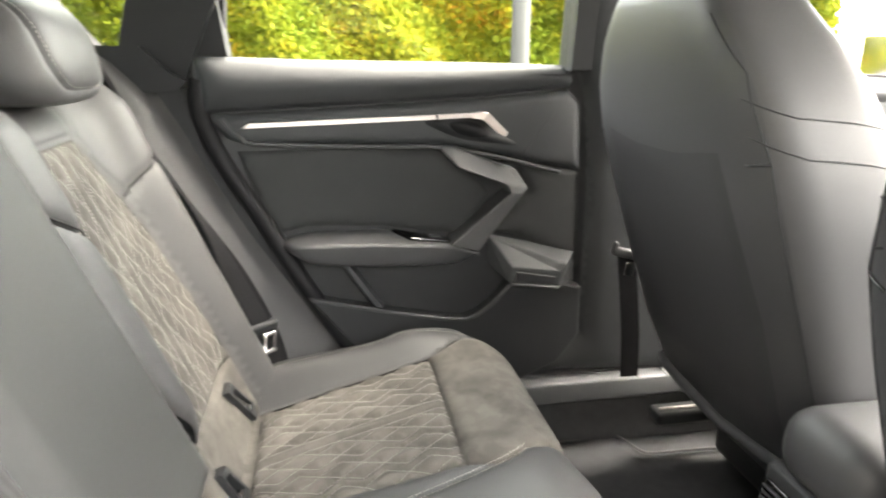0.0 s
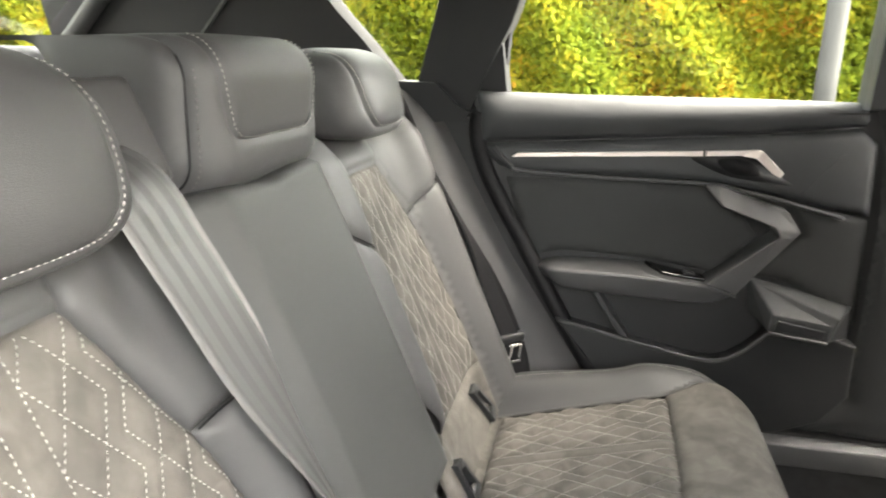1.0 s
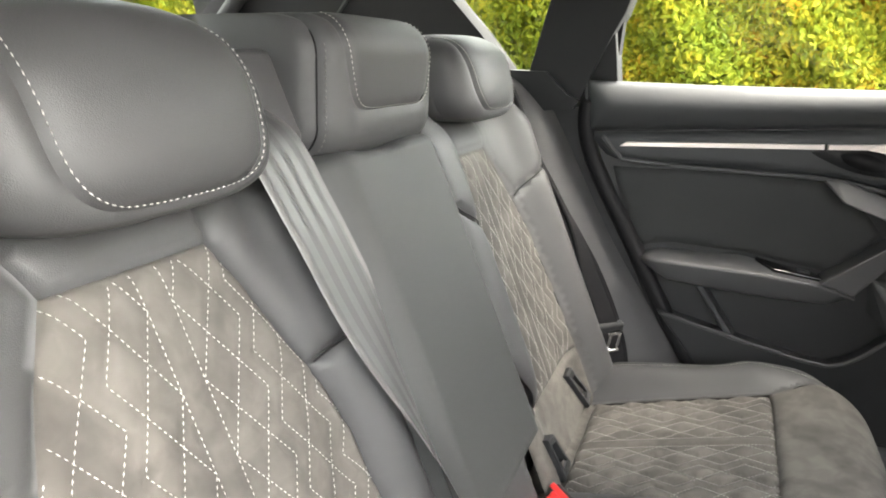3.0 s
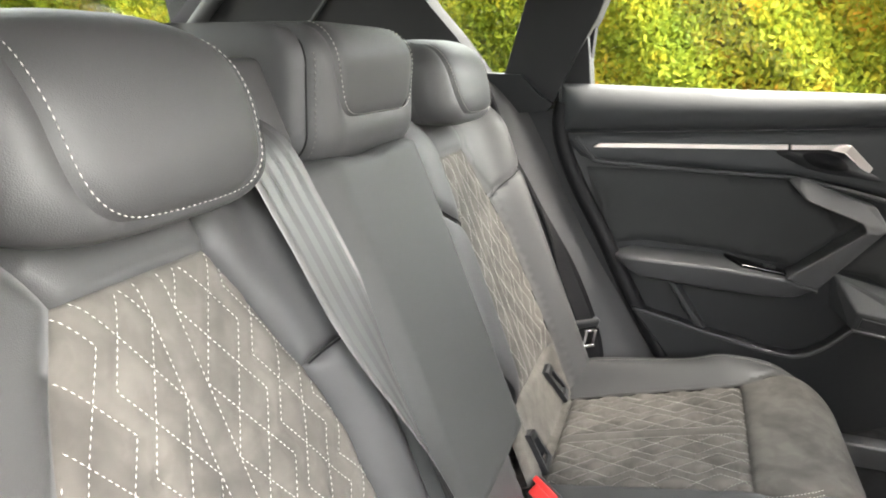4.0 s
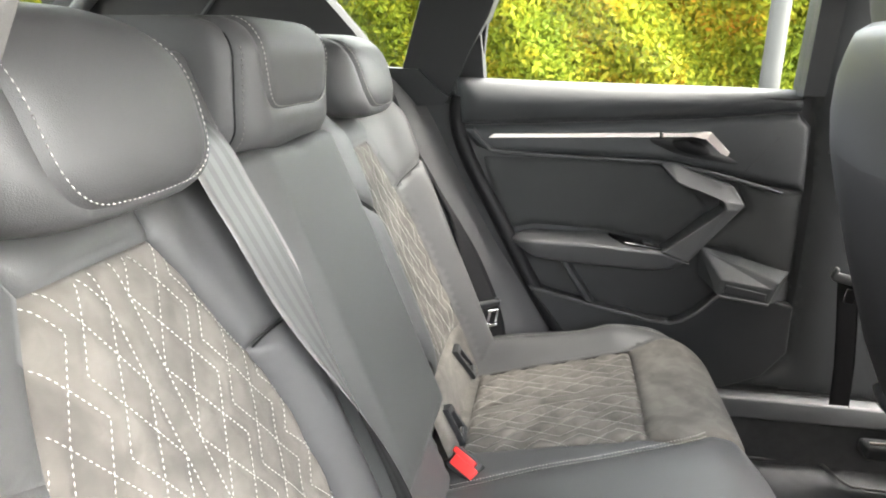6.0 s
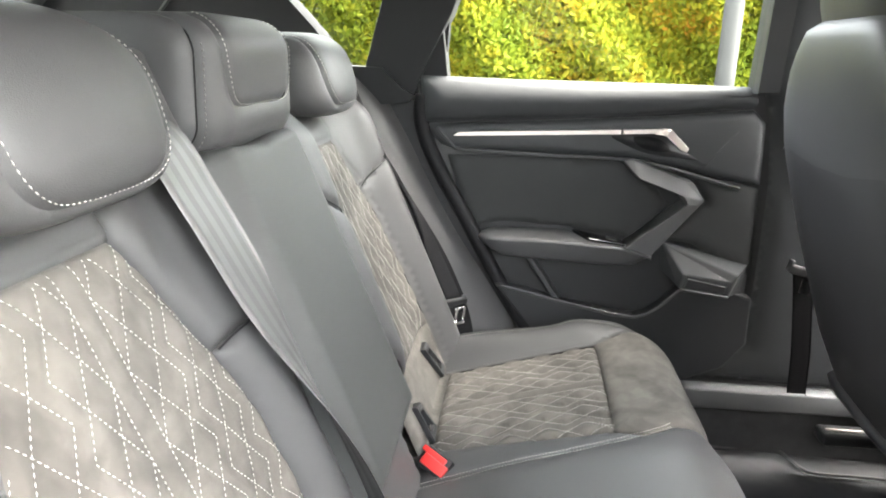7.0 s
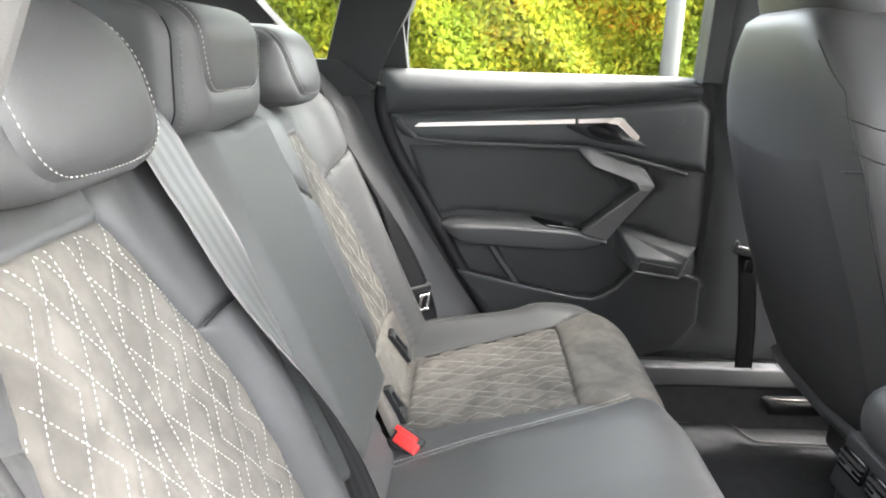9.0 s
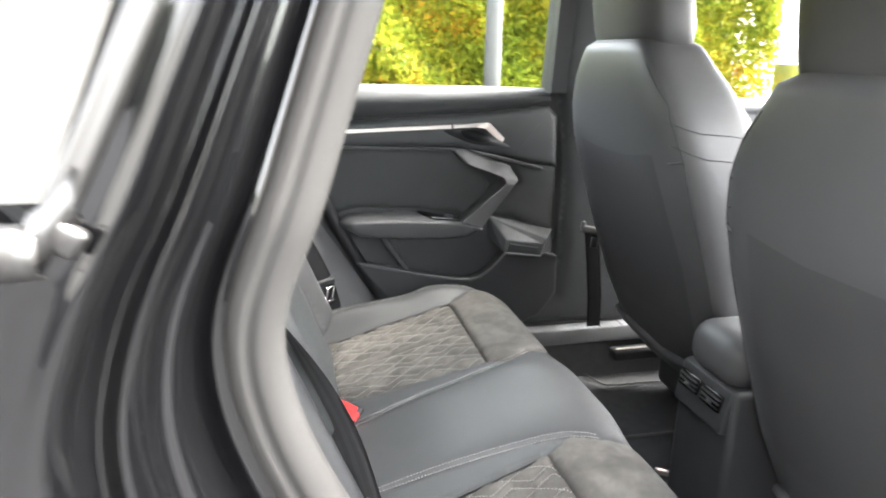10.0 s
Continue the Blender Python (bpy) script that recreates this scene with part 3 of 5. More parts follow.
    bar = dense([(0.674, 0.599), (0.784, 0.581)], 0.02)
    link("pocket_bar", tube(door_at(bar, np.full(len(bar), 0.0535)), 0.0030), GREY_TRIM, door)
    # Ridge of the trim's lower lip, in paler grey that paints its highlight.
    ridge = dense(curve([(0.138, 0.941), (0.152, 0.924), (0.170, 0.905), (0.192, 0.896), (0.348, 0.886), (0.53, 0.879), (0.60, 0.867), (0.68, 0.848), (0.79, 0.818)], 5), 0.01)
    link("trim_ridge", tube(door_at(ridge, np.full(len(ridge), 0.0105)), 0.0042, 8), GREY_TRIM, door)
    # Facet crease: a darker bar laid on as its shade line.
    crease = dense([(0.772, 0.940), (0.740, 0.903), (0.708, 0.864)], 0.01)
    link("trim_crease", tube(door_at(crease, np.full(len(crease), 0.0112)), 0.0014, 6), HARD, door)
    R = np.array(((0.331, 0.664, 0.0), (0.352, 0.664, 0.0), (0.424, 0.556, 0.0), (0.400, 0.556, 0.0), (0.336, 0.660, 0.022), (0.348, 0.660, 0.022), (0.419, 0.558, 0.022), (0.405, 0.558, 0.022)))
    part("pocket_rib", solid(door_at(R[:, :2], R[:, 2]), [(4, 5, 6, 7), (0, 1, 5, 4), (1, 2, 6, 5), (2, 3, 7, 6), (3, 0, 4, 7)], 0.002), SOFT, door, smooth=False)
    edge = dense([(0.275, 0.600), (0.364, 0.576), (0.426, 0.559), (0.537, 0.531), (0.585, 0.525), (0.612, 0.533), (0.641, 0.552), (0.690, 0.601)], 0.02)
    link("pocket_edge", tube(door_at(edge, np.full(len(edge), 0.033)), 0.0045), GREY_TRIM, door)
    strip = slab([(0.172, 0.9245), (0.522, 0.9325), (0.522, 0.941), (0.182, 0.932)], door_at, 0.0, 0.024, 0.002)
    link("aluminium_strip", strip, ALU, door, "brushed aluminium trim strip", smooth=False)
    strip2 = slab([(0.527, 0.9325), (0.60, 0.935), (0.610, 0.944), (0.527, 0.941)], door_at, 0.0, 0.024, 0.002)
    link("aluminium_strip", strip2, ALU, door, "brushed aluminium trim strip", smooth=False)
    L = np.array(((0.592, 0.934, 0.026), (0.612, 0.945, 0.026), (0.626, 0.944, 0.028), (0.664, 0.906, 0.040), (0.659, 0.898, 0.044), (0.647, 0.903, 0.042), (0.616, 0.931, 0.034)))
    V = np.vstack([door_at(L[:, :2], L[:, 2]), door_at(L[:, :2], L[:, 2] - 0.014)])
    part("door_lever", solid(V, [(0, 1, 2, 6), (2, 3, 5, 6), (3, 4, 5)] + [(k, (k + 1) % 7, 7 + (k + 1) % 7, 7 + k) for k in range(7)], 0.0012), ALU, door, "bright metal inner door handle", smooth=False)
    # No hollow is cut: dark plates on the trim paint its shade.
    bowl = curve([(0.503, 0.929), (0.560, 0.931), (0.606, 0.932), (0.642, 0.908), (0.690, 0.880), (0.645, 0.883), (0.580, 0.892), (0.530, 0.911)], 3, True)
    link("recess_shade", slab(bowl, door_at, 0.002, 0.0128), HARD, door, "dark plate painting the shade of the hollow behind the handle")
    cup = curve([(0.552, 0.925), (0.592, 0.926), (0.622, 0.912), (0.628, 0.897), (0.592, 0.897), (0.562, 0.908)], 4, True)
    link("cup_shade", slab(cup, door_at, 0.004, 0.0140), RUBBER, door)
    S = np.array(((0.436, 0.7195, 0.004), (0.552, 0.6925, 0.004), (0.556, 0.6935, 0.040), (0.470, 0.7055, 0.036)))
    V = np.vstack([door_at(S[:, :2], S[:, 2]) + np.array((0, 0, 0.003)), door_at(S[:, :2], S[:, 2]) - np.array((0, 0, 0.006))])
    part("switch_panel", solid(V, [(0, 1, 2, 3)] + [(k, (k + 1) % 4, 4 + (k + 1) % 4, 4 + k) for k in range(4)], 0.001), GLOSS, door, "gloss black window switch panel", smooth=False)
    part("window_switch", rbox((0.022, 0.014, 0.006), tuple(door_at(np.array([(0.520, 0.705)]), np.array([0.024]))[0]), 0.002, (0, 12, 7)), SOFT, door)
    part("switch_mark", rbox((0.006, 0.003, 0.001), tuple(door_at(np.array([(0.522, 0.7085)]), np.array([0.024]))[0]), 0.0003, (0, 12, 7)), CHROME, door)
    pane = slab([(0.13, 1.02), (0.80, 1.02), (0.80, 1.33), (0.20, 1.33), (0.16, 1.19)], wall_at, -0.032, -0.028)
    pane_ob = link("pane", pane, GLASS, door, "clear door window glass", smooth=False)
    pane_ob.visible_shadow = False
    frame_l = slab([(0.120, 1.03), (0.146, 1.03), (0.158, 1.15), (0.178, 1.23), (0.210, 1.33), (0.18, 1.33), (0.145, 1.19)], wall_at, -0.04, 0.0, 0.003)
    link("window_frame", frame_l, RUBBER, door, smooth=False)
    frame_r = slab([(0.788, 1.02), (0.83, 1.02), (0.82, 1.33), (0.775, 1.33)], wall_at, -0.06, 0.0, 0.003)
    link("window_frame", frame_r, HARD, door, smooth=False)
    sail = slab([(0.080, 1.014), (0.148, 1.016), (0.1565, 1.025), (0.1565, 1.04), (0.152, 1.095), (0.147, 1.142), (0.128, 1.12)], wall_at, -0.036, 0.022, 0.005)
    link("corner_panel", sail, HARD, door, "black triangular window corner panel", smooth=False)
    link("window_seal", tube(wall_at(np.array([(0.13, 1.028), (0.40, 1.023), (0.80, 1.012)]), np.full(3, -0.024)), 0.002), RUBBER, door)


far_door()
s3 = np.stack([SEAL[:, 0], np.full(len(SEAL), 0.632), SEAL[:, 1]], 1)
s3[:, 1] -= 0.22 * np.clip(SEAL[:, 1] - 1.03, 0, 1)
s3 = s3[s3[:, 2] < 1.008]
far_seal = link("door_seal", tube(s3, 0.017), RUBBER)
tagged(far_seal, "black rubber door seal curving down the opening", "door seal", kind="structure")


def side_pad(flip):
    """Fixed leather side bolster between the backrest and the door opening."""
    e = curve([(0.585, 0.62), (0.580, 0.53), (0.572, 0.46), (0.560, 0.36), (0.562, 0.23), (0.572, 0.10), (0.575, 0.0), (0.58, -0.12)], 6)
    A = back_at(e, np.full(len(e), -0.012))
    o = curve([(-0.055, 0.605, 1.052), (-0.025, 0.625, 1.045), (0.018, 0.638, 1.005), (0.067, 0.640, 0.921), (0.111, 0.640, 0.834), (0.172, 0.640, 0.723), (0.244, 0.640, 0.612), (0.318, 0.640, 0.500), (0.40, 0.640, 0.40)], 6)
    B = o[np.linspace(0, len(o) - 1, len(e)).round().astype(int)]
    V, F, m = [], [], 13
    for a, b in zip(A, B):
        for t in np.linspace(0, 1, m):
            V.append(a + (b - a) * t + np.array((0.62, -0.72, 0.10)) * 0.024 * math.sin(math.pi * min(t * 1.05, 1.0)) ** 0.75)
    V = np.array(V)
    if flip:
        V[:, 1] = np.maximum(2 * MID - V[:, 1], -0.652)
    for r in range(len(A) - 1):
        for c in range(m - 1):
            F.append((r * m + c, r * m + c + 1, (r + 1) * m + c + 1, (r + 1) * m + c))
    ob = link("side_bolster", raw("side_bolster", V, F), LEATHER)
    return tagged(ob, "dark grey leather side bolster beside the rear backrest", "side bolster", "rear side bolsters", kind="structure")


def inner_side(y0, y1, name):
    """Dark body panel behind the side bolster."""
    def f(P, h):
        return np.stack([P[:, 0], h, P[:, 1]], 1)
    ob = link(name, slab([(-0.35, 0.30), (0.36, 0.30), (0.30, 0.56), (0.19, 0.76), (0.115, 0.90), (0.10, 0.985), (0.06, 1.0), (-0.35, 1.0)], f, y0, y1), HARD, smooth=False)
    tagged(ob, "hard black inner body panel behind the side bolster", "side panel", kind="structure")


inner_side(0.645, 0.665, "wall_inner_far")
side_pad(False)
side_pad(True)


# ---- B-pillar, sill ----
def pillar_b(flip):
    def f(P, h):
        q = np.stack([P[:, 0], 0.715 - 0.20 * np.clip(P[:, 1] - 0.95, 0, 1) - h, P[:, 1]], 1)
        if flip:
            q[:, 1] = 2 * MID - q[:, 1]
        return q
    y = 2 * MID - 0.72 if flip else 0.72
    p = thing("pillar", (0.95, y, 0.3), "black plastic centre pillar trim with a grey seat belt", "pillar", kind="structure")
    skin_part("pillar_trim", [(0.80, 1.34), (0.812, 1.05), (0.835, 0.94), (0.85, 0.83), (0.855, 0.60), (0.845, 0.45), (0.76, 0.36), (1.15, 0.34), (1.10, 0.60), (1.08, 0.90), (1.05, 1.34)], f, SOFT, p, step=0.012, puff=0.03, roll=0.014, sink=0.0)
    link("pillar_post", slab([(0.79, 1.36), (0.80, 1.0), (0.80, 0.25), (1.20, 0.25), (1.12, 0.9), (1.06, 1.36)], f, -0.06, -0.002), HARD, p, smooth=False)
    if not flip:
        strap = f(np.array([(0.936, 0.650), (0.950, 0.55), (0.962, 0.45), (0.973, 0.335)]), np.array([0.055, 0.055, 0.055, 0.045]))
        link("belt_strap", ribbon(strap, (1, 0, 0), 0.042), STRAP_SHADED_BLACK, p, "black belt strap")
        part("belt_tongue", rbox((0.066, 0.016, 0.020), f(np.array([(0.935, 0.648)]), np.array([0.062]))[0], 0.005, (0, 14, 0)), GREY_TRIM, p)
        part("tongue_hook", rbox((0.010, 0.014, 0.026), f(np.array([(0.906, 0.662)]), np.array([0.062]))[0], 0.004, (0, 14, 0)), GREY_TRIM, p)
        part("tongue_plate", rbox((0.022, 0.003, 0.030), f(np.array([(0.944, 0.612)]), np.array([0.060]))[0], 0.001, (0, 8, 0)), CHROME, p, "bright steel tongue")
    return p


pillar_b(False)
for flip, nm in ((False, "sill_far"), (True, "sill_near")):
    y = 2 * MID - 0.72 if flip else 0.72
    sill = part("sill", rbox((1.6, 0.12, 0.05), (1.05, y, 0.325), 0.006), SILL_GREY)
    for x in (0.99, 1.06):
        part("joint", rbox((0.002, 0.116, 0.004), (x, y, 0.3495), 0.0005), RUBBER, sill)
    tagged(sill, "grey-black plastic door sill trim", "sill", "door sills", kind="structure")


# ---- rear seats ----
def zigzags(side_range, lo, hi, first, period=0.1875, half=0.028):
    """The diamond stitching: zigzags in threes each side of two straight seams."""
    lines = []
    for sgn in (-1, 1):
        lines.append([(sgn * 0.0125, lo), (sgn * 0.0125, hi)])
        for col in range(3):
            c = 0.0125 + half + col * 0.0555
            for ph in range(3):
                peak = first + ph * period / 3
                k0 = math.floor((lo - peak) / (period / 2)) - 1
                run = []
                for k in range(k0, k0 + int((hi - lo) / (period / 2)) + 4):
                    run.append((sgn * (c + (half if k % 2 == 0 else -half)), peak + k * period / 2))
                lines.append(run)
    return lines


def clipped(lines, poly, step=0.004, gap=0.002):
    out = []
    for l in lines:
        p = dense(l, step)
        ok = inside(p, poly)
        run = []
        for q, o in zip(p, ok):
            if o:
                run.append(q)
            elif len(run) > 2:
                out.append(np.array(run))
                run = []
            else:
                run = []
        if len(run) > 2:
            out.append(np.array(run))
    return out


rear_bench = thing("rear_seat_bench", (0.3, MID, 0.41), "dark grey leather rear bench seat with white diamond-stitched suede panels", "car seat")


def rear_backrest(sig, yc, inner):
    ya, yb = (yc - 0.27, yc + inner) if sig < 0 else (yc - inner, yc + 0.26)
    seat = link("backrest", slab([(ya, -0.03), (yb, -0.03), (yb, 0.62), (ya, 0.62)], back_at, -0.12, -0.045), CARPET, rear_bench, "leather outer backrest with stitched suede centre", smooth=False)

    def place(P, h):
        w, s = P[:, 0], P[:, 1]
        ridge = 0.018 * ease(0.14, 0.19, -w) if sig < 0 else 0.032 * ease(0.145, 0.205, -w)
        h0 = 0.020 * ease(0.10, 0.18, np.abs(w)) + 0.028 * ease(0.14, 0.20, w) - 0.035 * ease(0.20, 0.28, w) + ridge
        h0 = h0 - 0.05 * ease(0.50, 0.62, s)
        if sig < 0:
            h0 = h0 + 0.014 * (1 - ease(0.13, 0.21, np.abs(w))) + 0.011 * ease(-0.01, 0.07, w) * (1 - ease(0.14, 0.2, w)) - 0.006 * ease(0.09, 0.125, -w) * (1 - ease(0.15, 0.2, -w))
        return back_at(np.stack([yc + sig * w, s], 1), h0 + h)

    # the panel's rim from the top corner down: outer and inner side
    rim_o = [(0.075, 0.491), (0.098, 0.440), (0.119, 0.390), (0.134, 0.330), (0.145, 0.20), (0.15, 0.075)]
    rim_i = [(-0.070, 0.491), (-0.092, 0.443), (-0.113, 0.398), (-0.129, 0.360), (-0.139, 0.320), (-0.145, 0.285), (-0.149, 0.205), (-0.15, 0.075)]
    if sig < 0:
        rim_o = [(w * 1.09, u) for w, u in rim_o]
    panel = rim_i[:1] + rim_o + rim_i[:0:-1]
    lines = clipped(zigzags(0.15, 0.0, 0.56, 0.428), panel)
    quilt = skin_part("quilted_panel", panel, place, SUEDE, seat, "taupe suede with diamond quilting", step=0.006, puff=0.005, roll=0.008, lines=lines, groove=0.0030 if sig < 0 else 0.0045, width=0.0055)
    st = link("stitching", stitch_mesh("stitching", [quilt.at(l, 0.0009) for l in lines]), THREAD, seat, "white diamond stitching")
    tagged(st, kind="stuff")
    reach = -0.15 if sig < 0 else -0.195
    skin_part("lower_panel", [(-0.15, 0.075), (0.15, 0.075), (0.15, -0.05), (reach, -0.05)] + ([] if sig < 0 else [(reach, 0.20), (-0.172, 0.103)]), place if sig < 0 else (lambda P, h: place(np.stack([np.maximum(P[:, 0], -0.15), P[:, 1]], 1), h) + np.stack([0 * h, np.minimum(P[:, 0] + 0.15, 0), 0 * h], 1)), SUEDE, seat, step=0.01)
    skin_part("yoke", [rim_i[0], rim_o[0], (0.12, 0.60), (0.11, 0.64), (-0.09, 0.64), (-0.085, 0.60)], place, LEATHER, seat, step=0.01, puff=0.005)
    skin_part("outer_bolster", rim_o[:3] + [(0.22, 0.425), (0.25, 0.52), (0.275, 0.60), (0.25, 0.64), (0.11, 0.64), (0.12, 0.60)], place, LEATHER, seat, step=0.01, puff=0.006)
    skin_part("outer_bolster", rim_o[2:] + [(rim_o[-1][0], -0.05), (0.25, -0.05), (0.25, 0.09), (0.235, 0.23), (0.22, 0.425)], place, LEATHER, seat, step=0.01, puff=0.006)
    top_in = inner if sig < 0 else inner + 0.018
    skin_part("inner_bolster", rim_i[:4] + [(-inner, 0.43 if sig > 0 else 0.372), (-(inner + top_in) / 2, 0.50), (-top_in, 0.60), (-top_in + 0.01, 0.64), (-0.09, 0.64), (-0.085, 0.60)], place, LEATHER, seat, step=0.008, puff=0.009, roll=0.010)
    low_edge = [(-0.15, 0.075), (-0.15, -0.05), (-inner, -0.05)] if sig < 0 else [(-0.152, 0.115), (-0.170, 0.105), (-inner, 0.22)]
    skin_part("inner_bolster", rim_i[3:7] + low_edge + [(-inner, 0.43 if sig > 0 else 0.372)], place, LEATHER, seat, step=0.008, puff=0.009, roll=0.010)
    for a, b in ((rim_o[2], (0.22, 0.425)), (rim_i[3], (-inner, 0.43 if sig > 0 else 0.372)))[0 if sig > 0 else 1:]:
        run = dense([a, b], 0.008)
        link("seam", tube(place(run, np.full(len(run), 0.0022 if a[0] > 0 else 0.0040)), 0.0011, 6), RUBBER, seat)
    return seat


rear_backrest(1, FAR_SEAT, 0.256)
rear_backrest(-1, NEAR_SEAT, 0.20)


def center_backrest():
    seat = link("center_backrest", slab([(MID_SEAT - 0.15, -0.02), (MID_SEAT + 0.15, -0.02), (MID_SEAT + 0.15, 0.60), (MID_SEAT - 0.15, 0.60)], back_at, -0.10, -0.03), CARPET, rear_bench, "smooth leather middle backrest", smooth=False)

    def place(P, h):
        w, s = P[:, 0], P[:, 1]
        h0 = 0.060 - 0.030 * ease(0.095, 0.150, -w) - 0.012 * ease(0.110, 0.128, w) - 0.09 * ease(0.526, 0.552, s + 0.007 * np.exp(-((w + 0.012) / 0.045) ** 2))
        return back_at(np.stack([MID_SEAT + w, s], 1), h0 + h)

    skin_part("cover", [(-0.150, 0.575), (0.100, 0.575), (0.108, 0.545), (0.113, 0.50), (0.115, 0.45), (0.116, 0.405), (0.118, 0.30), (0.121, 0.135), (0.118, 0.108), (-0.142, 0.108), (-0.154, 0.135), (-0.156, 0.20), (-0.156, 0.42)], place, LEATHER_MID_SHADED, seat, step=0.009, puff=0.006, roll=0.006, sink=0.004, hem=0.03)
    skin_part("lower_panel", [(-0.165, 0.15), (0.160, 0.15), (0.160, -0.08), (-0.165, -0.08)], lambda P, h: back_at(np.stack([MID_SEAT + P[:, 0], P[:, 1]], 1), h + 0.008), LEATHER, seat, step=0.015, puff=0.004)
    skin_part("side_panel", [(0.126, 0.44), (0.130, 0.30), (0.128, 0.12), (0.15, 0.12), (0.15, 0.44)], lambda P, h: place(P, h - 0.02), LEATHER, seat, step=0.008, puff=0.002, sink=0.002)
    for ds in (0.0, 0.010):
        row = dense([(-0.172, 0.566 - ds), (-0.125, 0.560 - ds)], 0.004)
        link("seam", tube(back_at(row + np.array((MID_SEAT, 0)), np.full(len(row), 0.036)), 0.0016, 6), THREAD_GREY, seat)
    part("shoulder", obox((0.03, 0.10, 0.10), tuple(back_at(np.array([(MID_SEAT - 0.15, 0.60)]), np.array([0.015]))[0]), (0.925, 0, 0.379), (0, 1, 0), 0.012), LEATHER, seat)
    return seat


center_backrest()


TOP_LINE = curve([(0.08, 0.425), (0.18, 0.450), (0.30, 0.485), (0.40, 0.513), (0.475, 0.534), (0.52, 0.545), (0.56, 0.549), (0.593, 0.541), (0.615, 0.520), (0.624, 0.49), (0.618, 0.44), (0.606, 0.38), (0.60, 0.30)], 8)
TOP_RUN = np.concatenate([[0], np.cumsum(np.linalg.norm(np.diff(TOP_LINE, axis=0), axis=1))])
N_TOP = int(np.argmax(TOP_LINE[:, 0]))


def along(x):
    """Length along the cushion's top line to a place x ahead."""
    return float(np.interp(x, TOP_LINE[:N_TOP, 0], TOP_RUN[:N_TOP]))


def rear_cushion():
    seat = part("cushion", rbox((0.36, 1.20, 0.08), (0.39, MID, 0.40), 0.02), CARPET, rear_bench, "leather bench cushion with stitched suede seats")
    tang = np.gradient(TOP_LINE, axis=0)
    tang /= np.linalg.norm(tang, axis=1)[:, None]
    A = along

    def place_at(P, h):
        a, y = P[:, 0], P[:, 1]
        w = np.abs(y - MID)
        wall = 0.044 - 0.026 * ease(A(0.18), A(0.45), a) - 0.018 * ease(A(0.45), A(0.57), a)
        hh = h + wall * ease(0.482, 0.545, w) - (0.09 + wall) * ease(0.565, 0.66, w) + 0.010 * (1 - ease(0.06, 0.16, w)) * ease(A(0.20), A(0.35), a)
        back = 0.075 * ease(0.42, 0.64, w) ** 1.6 * ease(A(0.36), A(0.56), a)
        x = np.interp(a, TOP_RUN, TOP_LINE[:, 0])
        z = np.interp(a, TOP_RUN, TOP_LINE[:, 1])
        tx, tz = np.interp(a, TOP_RUN, tang[:, 0]), np.interp(a, TOP_RUN, tang[:, 1])
        return np.stack([x - tz * hh - back, y, z + tx * hh], 1)

    end = TOP_RUN[-1] - 0.01
    for sgn in (1, -1):
        def place(P, h):
            return place_at(np.stack([P[:, 0], MID + sgn * (P[:, 1] - MID)], 1), h)
        q0, q1 = A(0.185), A(0.475)
        quilt = [(q0, 0.175), (A(0.33), 0.158), (q1, 0.140), (q1 + 0.004, 0.46), (q0, 0.462)]
        lines = [[(0.56 - q[1] + 0.02, 0.307 + q[0]) for q in l] for l in zigzags(0.2, -0.1, 0.7, 0.431)]
        lines = clipped(lines, quilt)
        k = skin_part("quilted_panel", quilt, place, SUEDE, seat, "taupe suede with diamond quilting", step=0.0055, puff=0.005, roll=0.010, lines=lines, groove=0.0078, width=0.0060)
        tagged(link("stitching", stitch_mesh("stitching", [k.at(l, 0.0016) for l in lines]), THREAD, seat, "white diamond stitching"), kind="stuff")
        skin_part("rear_strip", [(q0 - 0.07, 0.16), (q0, 0.175), (q0, 0.462), (q0 - 0.07, 0.47)], place, SUEDE, seat, step=0.012, puff=0.004)
        nose = [(q1, 0.140), (q1 + 0.004, 0.46), (A(0.52), 0.478), (A(0.56), 0.50), (A(0.60), 0.515), (end - 0.08, 0.50), (end, 0.49), (end, 0.17), (A(0.60), 0.150), (A(0.56), 0.142), (A(0.52), 0.118)]
        skin_part("front_panel", nose, place, SUEDE, seat, "smooth taupe suede front", step=0.009, puff=0.006)
        seam2 = [(q0 - 0.02, 0.075), (A(0.22), 0.083), (A(0.30), 0.090), (A(0.40), 0.098), (A(0.48), 0.108), (A(0.52), 0.118), (A(0.545), 0.130), (A(0.56), 0.142)]
        strip = seam2[:6] + [(q1, 0.140), (A(0.33), 0.158), (q0, 0.175), (q0 - 0.02, 0.178)]
        skin_part("inner_border", strip, place, LEATHER, seat, step=0.008, puff=0.003)
        skin_part("bolster_wall", [(q0 - 0.02, 0.462), (q1 + 0.004, 0.46), (A(0.52), 0.478), (A(0.56), 0.50), (A(0.60), 0.515), (A(0.56), 0.535), (A(0.50), 0.545), (A(0.40), 0.545), (q0 - 0.02, 0.535)], place, LEATHER, seat, step=0.008, puff=0.003, sink=0.003)
        skin_part("bolster_side", [(q0 - 0.02, 0.535), (A(0.40), 0.545), (A(0.50), 0.545), (A(0.56), 0.535), (A(0.60), 0.515), (end - 0.08, 0.50), (end, 0.49), (end, 0.60), (A(0.50), 0.63), (q0 - 0.02, 0.63)], place, LEATHER, seat, step=0.009, puff=0.003, sink=0.003)
        skin_part("rear_corner", [(q0 - 0.02, 0.462), (q0 - 0.02, 0.63), (q0 - 0.10, 0.63), (q0 - 0.10, 0.44)], place, LEATHER, seat, step=0.01, puff=0.004)
